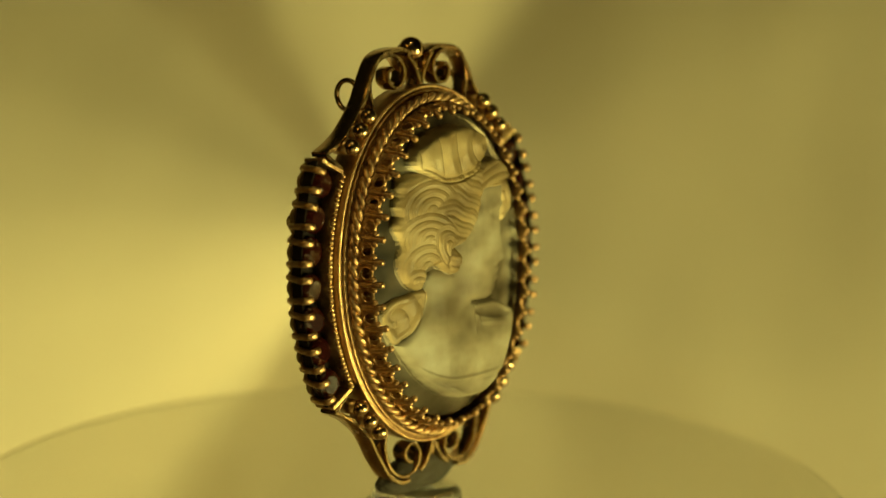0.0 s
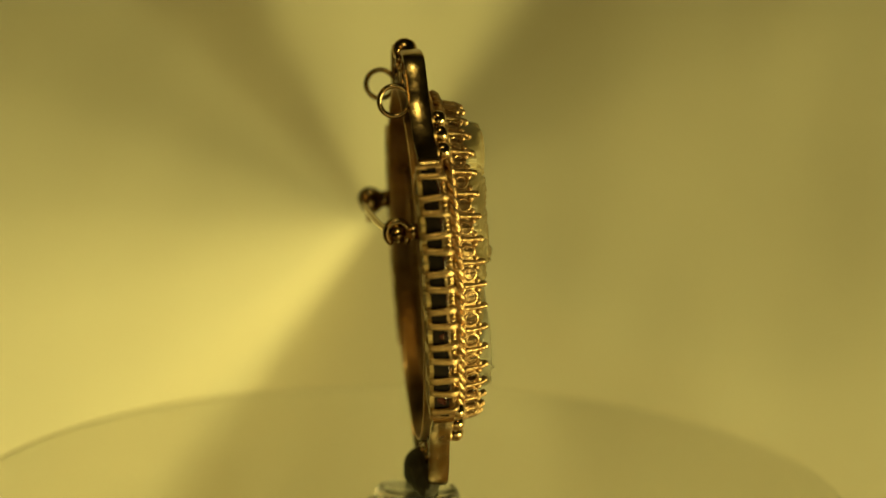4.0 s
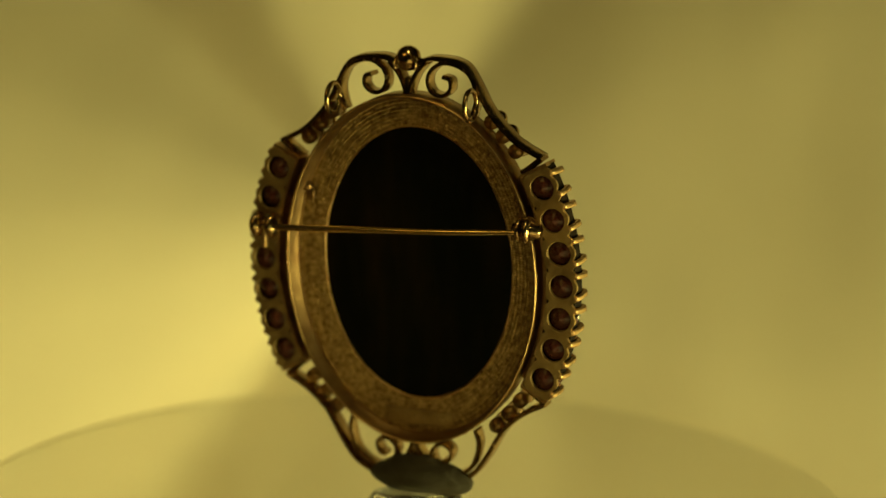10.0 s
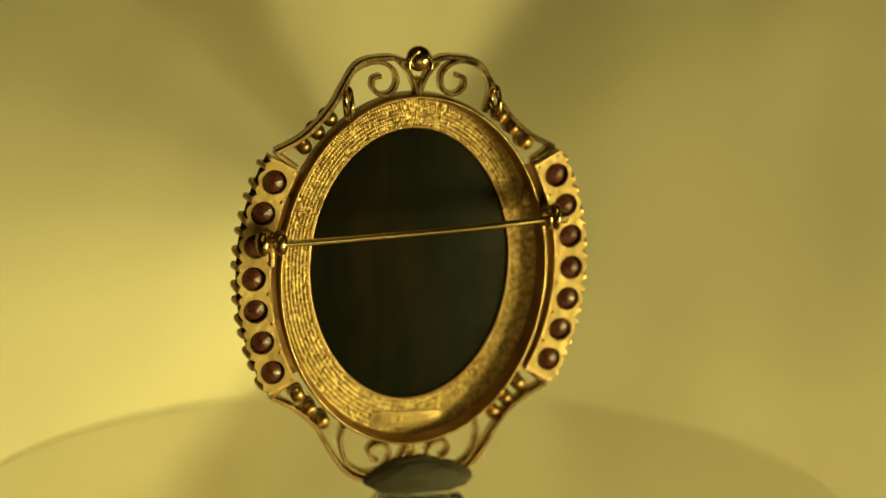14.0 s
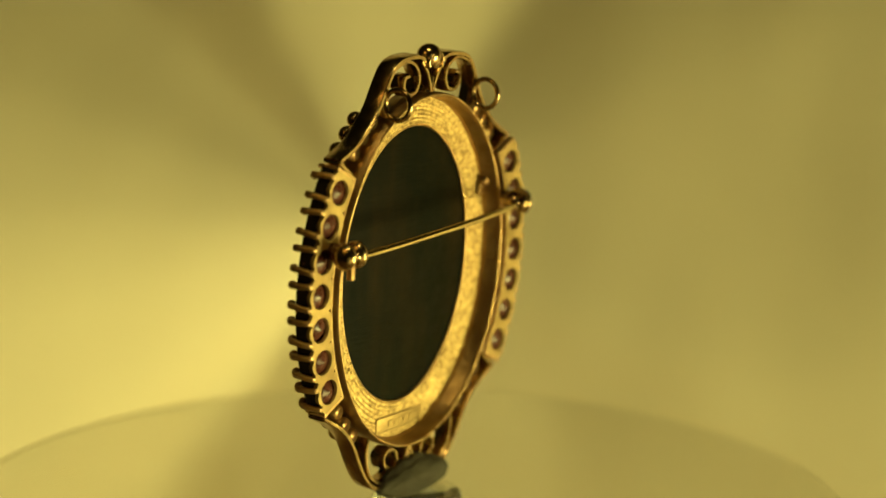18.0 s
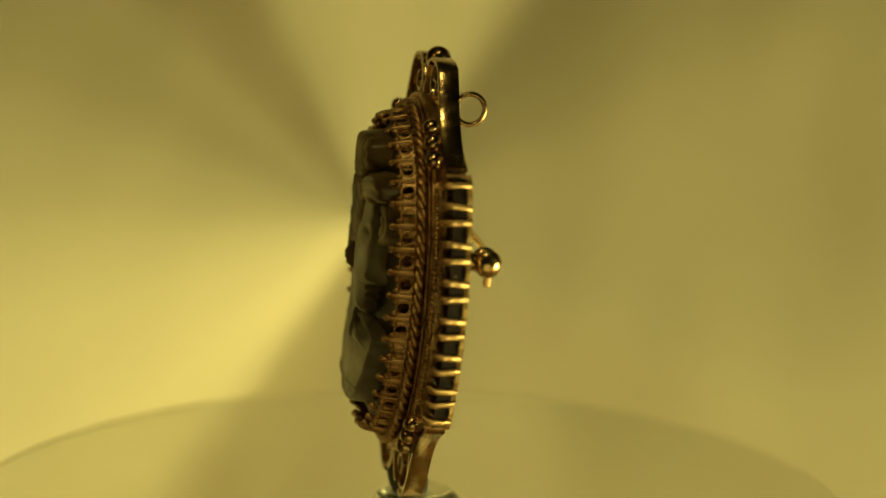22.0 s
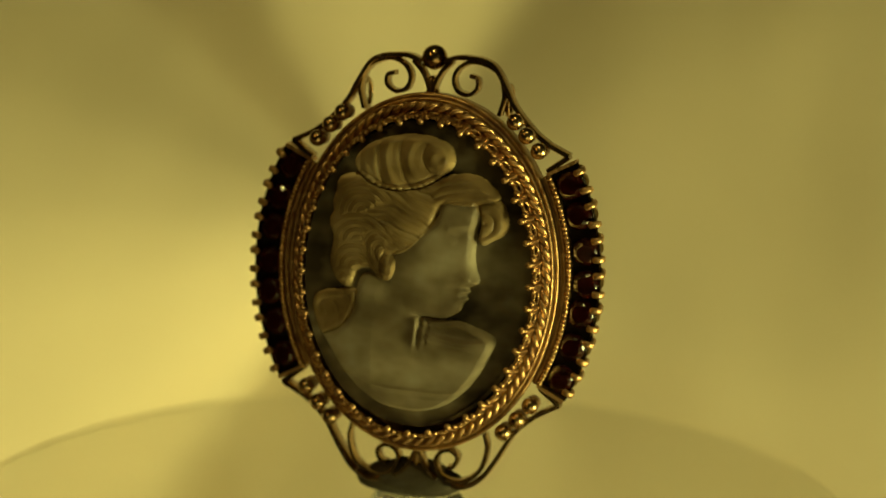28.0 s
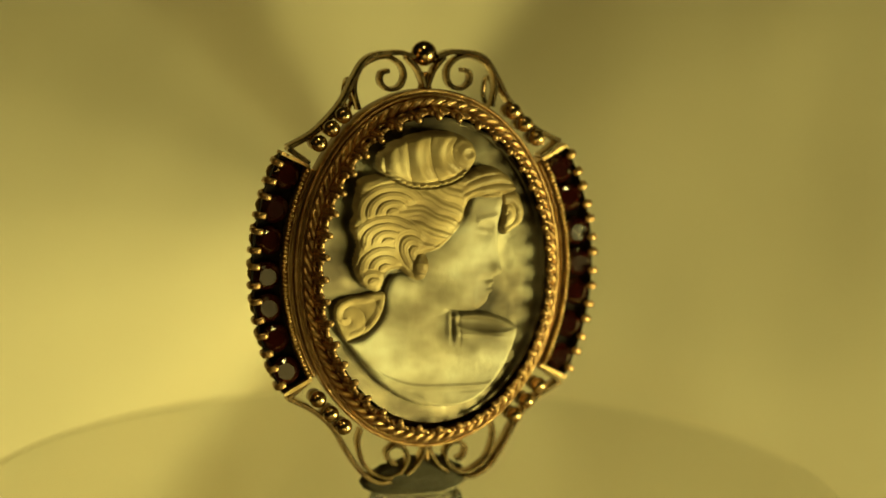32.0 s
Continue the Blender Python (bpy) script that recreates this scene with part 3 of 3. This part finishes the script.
        fine = np.abs(np.sin(math.pi * ridges * 3 * (d + 0.05 * turn) + 0.5)) ** 0.8
        mask = spread(1.0 - d, 0.12) * spread(turn + 0.9, 0.5) * spread(2.9 - turn, 0.6)
        roll = 0.1 + head * 0.75 + 0.3 * shell + 0.33 * wave + 0.12 * fine
        hair_h = hair_h * (1 - mask) + roll * mask
    d = np.hypot((x - 6.6) / 4.8, (z - 10.0) / 4.6)
    mask = spread(1.0 - d, 0.15) * spread(z - 10.0, 0.8) * spread(x - 2.0, 1.5)
    arch = z - 0.12 * (x - 5.5) + 0.05 * (x - 6.5) ** 2
    hair_h = hair_h * (1 - mask) + mask * (0.3 + 0.5 * np.sqrt(np.clip(1 - d * d, 0, 1)) + 0.34 * np.abs(np.sin(arch * 2.6)) ** 0.6)
    h += 0.8 * hh * hair_h
    # a smooth lock before the ear
    d = np.hypot((x + 2.9) / 1.4, (z - 1.4) / 1.9)
    h += 0.75 * np.sqrt(np.clip(1 - d * d, 0, 1)) * hh
    # small curls over the brow
    ff = step(front, 0.7)
    curl = np.abs(np.sin(2.3 * np.hypot(x - 9.3, (z - 8.4) * 0.9) + 0.8 * np.arctan2(z - 8.4, x - 9.3))) ** 0.6
    h = np.where(front > 0, np.maximum(h, base_dome + (0.9 + lift) * ff + 0.3 * curl * ff), h)
    # the coiled knot with its ribs and the beaded band below it
    bb = step(bun, 0.7)
    fan = np.hypot(x - 3.5, (z - 16.4) * 1.1)
    rib = np.abs(np.sin(fan * 1.05 + 0.5 + 0.25 * np.sin(z * 0.9))) ** 0.6
    knot = base_dome + (0.85 + lift) * bb + 0.7 * step(bun - 0.2, 2.8) + bb * (0.6 * rib + 0.07 * np.sin(fan * 5.0 + x))
    h = np.where(bun > 0, np.maximum(h * (1 - spread(bun, 0.5)), knot), h)
    edge = bun - 0.35
    along = np.arctan2(z - 15.5, (x + 1.9) * 0.62)
    low = spread(14.6 - z, 0.6)
    h += soft_line(edge, 0.32) * low * (0.12 + 0.35 * np.abs(np.sin(along * 17))) - 0.25 * soft_line(bun - 0.95, 0.2) * low
    # a rose at the shoulder: cupped petals
    rr = step(rose, 0.5)
    d1 = np.hypot(x + 12.4, (z + 5.4) * 0.85)
    petals = 0.34 * np.abs(np.sin(1.5 * d1 + 0.7 * np.arctan2(z + 5.4, x + 12.4))) ** 0.5
    rose_h = base_dome + (0.9 + lift) * rr - 0.25 * spread(rose - 0.7, 0.6) + petals * rr
    h = np.where(rose > 0, np.maximum(h * (1 - rr), rose_h), h)
    # drapery: a hem line across the chest, the hollow beside the neck, a small fold
    inside = spread(bust - 0.3, 0.8)
    hem = z + 14.75 + 0.03 * x - 0.046 * np.minimum(x + 2.5, 0) ** 2 - 0.05 * np.maximum(x - 4.5, 0) ** 2
    h += inside * (0.22 * soft_line(hem, 0.22) - 0.3 * spread(-hem, 0.9))
    fold = z + 16.6 + 0.55 * (x + 2.6)
    h += inside * 0.16 * soft_line(fold, 0.3) * spread(-15.2 - z, 0.8) * spread(x + 6, 1.0)
    h += inside * 0.12 * soft_line(z + 15.9 + 0.04 * (x - 4), 0.2) * spread(x - 1.0, 2.0)
    lip = z + 6.7 + 0.14 * (x - 2.0)
    cup = np.hypot((x - 5.6) / 4.6, (z + 6.7 + 0.16 * (x - 5.6)) / 1.05)
    h -= inside * 0.95 * np.clip(1 - cup ** 2, 0, 1) ** 0.6
    h += inside * 0.2 * soft_line(lip + 1.0, 0.3) * spread(x - 1.4, 1.0) * spread(9.5 - x, 2.0)
    neck = x - 1.15 - 0.05 * (z + 5)
    strip = spread(-4.6 - z, 0.6) * spread(z + 9.6, 2.2)
    h += strip * (0.3 * soft_line(neck + 0.35, 0.35) - 0.55 * soft_line(neck - 0.3, 0.28) - 0.2 * soft_line(neck - 1.3, 0.25))
    ground = np.maximum.reduce([figure, bun, rose, front]) < 0.02
    curls = np.maximum.reduce([hair, bun, front, rose]) > 0.0
    uneven = np.array([noise.noise((a * 0.3, b * 0.18, 1.0)) + 0.35 * noise.noise((a * 0.9, b * 0.5, 5.0)) for a, b in zip(x.ravel(), z.ravel())]).reshape(x.shape)
    h += np.where(ground, 0.1, 0.03) * uneven
    low_side = 1 - 0.35 * np.clip((-x - 5.0) / 6.0, 0, 1) * (rho < 0.999)
    y = -(6.4 + base_dome + (h - base_dome) * low_side)
    y = np.where(rho > 0.999, -6.2, y)
    verts = [(a * MM, b * MM, c * MM) for a, b, c in zip(x.ravel(), y.ravel(), z.ravel())]
    faces, kinds = [], []
    for j in range(nz - 1):
        for i in range(nx - 1):
            k = j * nx + i
            faces.append((k, k + 1, k + nx + 1, k + nx))
            kinds.append(1 if ground[j, i] else 3 if curls[j, i] else 0)
    rim = [i for i in range(nx)] + [j * nx + nx - 1 for j in range(1, nz)] + [(nz - 1) * nx + i for i in range(nx - 2, -1, -1)] + [j * nx for j in range(nz - 2, 0, -1)]
    base = len(verts)
    verts += [(verts[k][0] * 0.99, -3.9 * MM, verts[k][2] * 0.99) for k in rim]
    n = len(rim)
    for i in range(n):
        faces.append((rim[i], base + i, base + (i + 1) % n, rim[(i + 1) % n]))
        kinds.append(2)
    faces.append(tuple(base + i for i in range(n)))
    kinds.append(2)
    me = bpy.data.meshes.new("cameo")
    me.from_pydata(verts, [], faces)
    for m in (nacre, nacre_ground, black_stone, nacre_amber):
        me.materials.append(m)
    me.polygons.foreach_set("material_index", kinds)
    me.shade_smooth()
    me.set_sharp_from_angle(angle=radians(60))
    part("cameo", me, None, brooch, "carved mother-of-pearl oval with a plain raised relief")
    bm = bmesh.new()
    rows = loft(bm, [oval(16.2, 21.3, -3.75, 96, 0.3), oval(16.2, 21.3, -3.5, 96, 0.3), oval(15.9, 21.0, -3.38, 96, 0.3)], False)
    bm.faces.new(rows[-1])
    bm.faces.new(rows[0][::-1])
    part("backing", bm, black_stone, brooch, "glossy black oval backing", angle=30)


cameo()

# the two rows of garnets, set on arcs beside the oval
ARC_X, ARC_R = -11.2, 33.45


def on_arc(s, angle, r, y, z0=0.15):
    return Vector((s * (ARC_X + r * math.cos(angle)), y, z0 + r * math.sin(angle)))


def garnet_mesh():
    bm = bmesh.new()
    n = 12
    levels = [(1.18, -2.95), (1.62, -2.65), (1.95, -2.2), (1.93, -2.05), (1.66, -0.75), (0.9, -0.28), (0.06, 0.05)]
    rows = []
    for i, (r, y) in enumerate(levels):
        off = 0.5 if i % 2 else 0.0
        rows.append([bm.verts.new((r * math.cos(2 * math.pi * (k + off) / n), y, r * math.sin(2 * math.pi * (k + off) / n))) for k in range(n)])
    for i, (a, b) in enumerate(zip(rows, rows[1:])):
        o = 1 if i % 2 else 0
        for k in range(n):
            bm.faces.new((a[k], b[(k - 1 + o) % n], b[(k + o) % n]))
            bm.faces.new((a[k], b[(k + o) % n], a[(k + 1) % n]))
    bm.faces.new(rows[0])
    bm.faces.new(rows[-1][::-1])
    for f in bm.faces:
        f.material_index = 1 if sum(v.co.y for v in f.verts) / len(f.verts) > -1.9 else 0
    return mesh_of("garnet", bm, (garnet_red, garnet_dull), False)


def claw_mesh(bow):
    """A flat bar up the outer wall with a rounded hook over the stone: x outwards, y depth."""
    bm = bmesh.new()
    line = spline([(-0.35, -0.1, 0.12 * bow), (-0.1, -1.0, 0.05 * bow), (0.0, -2.2, -0.05 * bow), (0.0, -3.0, -0.1 * bow), (-0.25, -3.4, -0.1 * bow), (-0.75, -3.55, -0.12 * bow), (-1.2, -3.35, -0.12 * bow)], 0.25)
    rings = []
    for i, p in enumerate(line):
        d = (line[min(i + 1, len(line) - 1)] - line[max(i - 1, 0)]).normalized()
        side = Vector((0, 0, 1))
        up = d.cross(side).normalized()
        u = i / (len(line) - 1)
        w, t = 0.4 + 0.08 * u, 0.3 + 0.08 * u
        if i == len(line) - 1:
            w, t = 0.25, 0.16
        rings.append([bm.verts.new(p + side * (w * math.copysign(abs(math.cos(a)) ** 0.7, math.cos(a))) + up * (t * math.copysign(abs(math.sin(a)) ** 0.7, math.sin(a)))) for a in [2 * math.pi * k / 10 for k in range(10)]])
    for a, b in zip(rings, rings[1:]):
        for k in range(10):
            bm.faces.new((a[k], a[(k + 1) % 10], b[(k + 1) % 10], b[k]))
    bm.faces.new(rings[0][::-1])
    bm.faces.new(rings[-1])
    ball(bm, (-0.45, -0.35, 0.1 * bow), 0.42, 10, 8, (0.9, 0.9, 1.1))
    return mesh_of("claw", bm, gold)


def bead_mesh(r):
    return mesh_of("bead", ball(bmesh.new(), (0, 0, 0), r, 16, 12), polished)


def channels():
    gem, claws = garnet_mesh(), {e: claw_mesh(e) for e in (-1, 1)}
    rng = random.Random(21)
    pitch = 4.5 / ARC_R
    for s in (-1, 1):
        lo = -3.55 * pitch
        ch = part("gem_channel", strip_on_arc(bmesh.new(), s, lo, -lo, ((ARC_R - 2.35, -0.02), (ARC_R - 1.95, -0.02), (ARC_R - 1.95, -3.4), (ARC_R - 2.35, -3.4))), gold, brooch, "row of garnets in a gold channel", angle=40)
        part("ledge", strip_on_arc(bmesh.new(), s, lo, -lo, ((ARC_R - 3.4, -2.3), (ARC_R - 2.36, -2.3), (ARC_R - 2.36, -2.75), (ARC_R - 3.4, -2.75))), copper_gold, ch, angle=40)
        part("ledge_wire", tube(bmesh.new(), [on_arc(s, lo + (-2 * lo) * k / 60, ARC_R - 2.75, -3.05) for k in range(61)], 0.24, 6), gold_worn, ch)
        # dark strips put in for shade between the claws and under the stones
        part("gap_strip", strip_on_arc(bmesh.new(), s, lo, -lo, ((ARC_R + 1.62, -0.65), (ARC_R + 1.8, -0.65), (ARC_R + 2.05, -2.5), (ARC_R + 1.9, -2.5))), gap_shade, ch, angle=40)
        part("floor_shade", strip_on_arc(bmesh.new(), s, lo, -lo, ((ARC_R - 1.94, -1.0), (ARC_R + 1.6, -1.0), (ARC_R + 1.6, -1.25), (ARC_R - 1.94, -1.25))), gap_shade, ch, "dark strip for the shade under the stones", angle=40)
        for e in (-1, 1):
            a0, a1 = sorted((e * 3.52 * pitch, e * (3.52 * pitch + 0.014)))
            part("end_wall", strip_on_arc(bmesh.new(), s, a0, a1, ((ARC_R - 2.3, -0.05), (ARC_R + 1.9, -0.05), (ARC_R + 1.9, -3.3), (ARC_R - 2.3, -3.3)), 2), gold, ch, angle=40)
        for i in range(7):
            part("stone_seat", seat_mesh(s, i, pitch), plate_gold, ch, angle=40)
        for i in range(7):
            a = (3 - i) * pitch
            p = on_arc(s, a, ARC_R, 0)
            ob = part("garnet", gem, garnet_red, ch, "round dark red garnet")
            ob.matrix_basis = Matrix.Translation(p * MM) @ Matrix.Rotation(rng.uniform(-0.13, 0.13), 4, "X") @ Matrix.Rotation(rng.uniform(-0.13, 0.13), 4, "Z") @ Matrix.Rotation(0.4 * i, 4, "Y")
            for d in (-0.295, 0.295):
                q = on_arc(s, a + d * pitch, ARC_R + 2.36, 0)
                out = Vector((s * math.cos(a + d * pitch), 0, math.sin(a + d * pitch)))
                up = Vector((0, 1, 0))
                side = out.cross(up)
                ob = part("claw", claws[s if d > 0 else -s], gold, ch)
                ob.matrix_basis = Matrix(((out.x, 0, side.x, q.x * MM), (out.y, 1, side.y, 0), (out.z, 0, side.z, q.z * MM), (0, 0, 0, 1)))
        # beaded string between the stones and the oval
        bm = bmesh.new()
        for k in range(47):
            a = (k - 23) / 23 * 3.42 * pitch
            p = on_arc(s, a, ARC_R - 2.1, -3.65)
            ball(bm, p, 0.36, 8, 6)
        part("beaded_edge", bm, gold, ch)


def strip_on_arc(bm, s, lo, hi, corners, steps=40):
    rows = []
    for k in range(steps + 1):
        a = lo + (hi - lo) * k / steps
        rows.append([bm.verts.new(on_arc(s, a, r, y)) for r, y in corners])
    n = len(corners)
    for a, b in zip(rows, rows[1:]):
        for k in range(n):
            bm.faces.new((a[k], a[(k + 1) % n], b[(k + 1) % n], b[k]))
    bm.faces.new(rows[0])
    bm.faces.new(rows[-1][::-1])
    return bm


def seat_mesh(s, i, pitch):
    """One square of the back plate with a round hole for its stone."""
    bm = bmesh.new()
    half = pitch / 2
    a0 = (3 - i) * pitch
    n = 24
    outer, hole = [], []
    for k in range(n):
        t = 2 * math.pi * (k + 0.5) / n
        u, v = math.cos(t), math.sin(t)
        m = max(abs(u), abs(v))
        wide = 1.0 + (0.06 if (i == 0 and v > 0) or (i == 6 and v < 0) else 0.0)
        notch = 0.25 * math.cos(2 * math.pi * v / m) if u / m > 0.95 else 0.0
        outer.append((ARC_R + (u / m * 2.05 if u > 0 else u / m * 2.1) + notch, a0 + v / m * half * wide))
        hole.append((ARC_R + u * 1.62, a0 + v * 1.62 / ARC_R))
    rows = []
    for ring, y in ((hole, -0.55), (hole, -0.12), ([(ARC_R + (r - ARC_R) * 1.05, a0 + (t - a0) * 1.05) for r, t in hole], 0.0), (outer, 0.0), (outer, -0.55)):
        rows.append([bm.verts.new(on_arc(s, t, r, y)) for r, t in ring])
    for a, b in list(zip(rows, rows[1:])) + [(rows[-1], rows[0])]:
        for k in range(n):
            bm.faces.new((a[k], a[(k + 1) % n], b[(k + 1) % n], b[k]))
    return bm


channels()

# scrolls above and below, mirrored about the middle
TOP_OUTER = [(1.7, 28.9), (3.4, 29.5), (5.2, 29.5), (7.2, 29.2), (8.75, 28.2), (10.35, 25.55), (11.5, 23.35), (13.4, 21.0), (15.9, 18.8), (19.2, 17.1)]
TOP_STRUT = [(19.2, 17.1), (17.8, 16.0), (16.4, 15.0)]
TOP_CURL = [(9.4, 22.0), (10.0, 24.8), (9.2, 27.4), (7.3, 28.7), (5.25, 28.95), (3.6, 28.0), (3.0, 26.5), (3.6, 25.0), (5.1, 24.6), (6.25, 25.45), (6.2, 26.75), (5.2, 27.1)]
TOP_STEM = [(0.15, 24.6), (0.6, 26.0), (1.3, 27.4), (2.6, 28.9)]
LOW_OUTER = [(19.6, -16.8), (16.2, -18.75), (13.4, -21.4), (11.2, -25.2), (9.2, -28.0), (7.0, -29.4), (5.2, -29.4)]
LOW_STRUT = [(19.6, -16.8), (18.0, -15.6), (16.8, -14.6)]
LOW_CURL = [(9.4, -21.8), (9.8, -24.0), (8.8, -27.1), (6.3, -28.8), (3.9, -28.4), (2.7, -26.5), (3.2, -25.0), (4.6, -24.5), (5.7, -25.4), (5.2, -26.8), (4.4, -27.0)]
LOW_STEM = [(0.1, -24.4), (0.7, -26.0), (1.7, -27.6), (3.0, -28.6)]
BEADS_TOP = [(11.95, 21.4), (13.6, 19.65), (15.35, 17.7)]
BEADS_LOW = [(15.8, -16.9), (14.05, -19.0), (12.25, -20.9)]


def scrolls():
    bead = bead_mesh(1.15)
    for s in (-1, 1):
        for name, curves, beads in (("upper_scroll", (TOP_OUTER, TOP_STRUT, TOP_CURL, TOP_STEM), BEADS_TOP), ("lower_scroll", (LOW_OUTER, LOW_STRUT, LOW_CURL, LOW_STEM), BEADS_LOW)):
            strips = []
            for i, c in enumerate(curves):
                bm = ribbon(bmesh.new(), [(s * x, z) for x, z in c], -0.45 if i == 0 else -0.6, -3.2 if i != 2 else -2.9, 0.72 if i < 2 else 0.64)
                if not strips:
                    strips.append(part(name, bm, polished, brooch, "", angle=50))
                else:
                    strips.append(part("curl" if i == 2 else "strut", bm, polished, strips[0], angle=50))
            for k, (x, z) in enumerate(beads):
                ob = part("bead", bead, gold, strips[0], "polished gold bead")
                ob.matrix_basis = pose(s * x * MM, -4.1 * MM, z * MM)
                ob = part("bead_foot", tube(bmesh.new(), [Vector((s * x, -1.2, z)), Vector((s * x, -3.6, z))], 1.02, 12), copper_gold, strips[0])
    for z0, z1, name in ((24.3, 26.6, "crest_post"), (-24.2, -26.6, "foot_post")):
        bm = bmesh.new()
        loft(bm, [[Vector((w * math.cos(a), -1.8 + 1.25 * math.sin(a), z)) for a in [2 * math.pi * k / 12 for k in range(12)]] for w, z in ((1.15, z0), (0.8, 0.6 * z0 + 0.4 * z1), (0.75, z1), (0.05, z1 * 1.012))], False)
        part(name, bm, polished, brooch, angle=50)
    bm = ball(bmesh.new(), (0, -1.5, 29.35), 1.72, 24, 16)
    tube(bm, [Vector((0, -0.2, 28.9)), Vector((0, -0.5, 28.9)), Vector((0, -1.5, 28.9))], 1.0, 20)
    part("finial_ball", bm, polished, brooch, "polished gold ball at the crest")
    bm = bmesh.new()
    arc = [(1.6 * math.cos(math.radians(a)), 28.7 + 1.45 * math.sin(math.radians(a))) for a in range(-30, 211, 20)]
    ribbon(bm, arc, -0.1, -1.2, 0.35)
    part("finial_collar", bm, polished, brooch)


scrolls()


def findings():
    """Two loops, the pin with its joint and catch."""
    for s in (-1, 1):
        bm = bmesh.new()
        tube(bm, [Vector((s * 10.05, 1.2 + 2.0 * math.cos(a), 23.9 + 2.0 * math.sin(a))) for a in [2 * math.pi * k / 40 for k in range(40)]], 0.36, 8, True)
        part("loop", bm, polished, brooch, "round gold wire loop")
    # joint: two round cheeks and the coil between them
    joint = bmesh.new()
    for dx in (-1.15, 1.15):
        ball(joint, (20.4 + dx, 2.75, 5.75), 1.8, 20, 14, (0.58, 1.0, 1.0))
    tube(joint, [Vector((20.4, -0.3, 5.8)), Vector((20.4, 1.8, 5.8))], 1.2, 12)
    j = part("pin_joint", joint, polished, brooch, "rounded gold pin joint")
    part("pin_tail", box(bmesh.new(), (20.05, 2.6, 2.6), (20.75, 3.5, 6.4), 0.15), gold_worn, j)
    stem = spline([(20.4, 3.6, 5.7), (14, 3.95, 6.05), (5, 4.15, 6.6), (-6, 4.0, 7.2), (-15, 3.4, 7.75), (-19.6, 3.0, 8.05)], 0.8)
    part("pin_stem", tube(bmesh.new(), stem, lambda u: 0.46 - 0.16 * max(0.0, u - 0.8) / 0.2, 10), steel, brooch, "straight polished pin wire")
    catch = bmesh.new()
    hook = [Vector((-18.7, 2.6 + 1.45 * math.cos(a), 8.1 + 1.45 * math.sin(a))) for a in [math.radians(d) for d in range(-60, 241, 20)]]
    tube(catch, hook, 0.5, 8)
    tube(catch, [p + Vector((1.1, 0, 0)) for p in hook], 0.4, 8)
    tube(catch, [Vector((-18.4, -0.3, 8.1)), Vector((-18.4, 1.4, 8.1))], 1.0, 12)
    tube(catch, [Vector((-20.4, 2.6, 8.1)), Vector((-16.6, 2.6, 8.1))], 0.95, 12)
    part("pin_catch", catch, polished, brooch, "rolled gold safety catch")


findings()


# ---- what turns ----
def motions():
    walk(brooch, [(r[0], turn_pose(r)) for r in TURN])
    walk(lump, [(r[0], turn_pose(r)) for r in TURN])
    walk(disc, [(r[0], pose(-0.0024, 0, (r[3] - 33.5) * MM, 0, 0, r[6])) for r in TURN])
    walk(hub, [(r[0], pose(0, 0, (r[3] - 33.5) * MM, 0, 0, r[6])) for r in TURN])


motions()
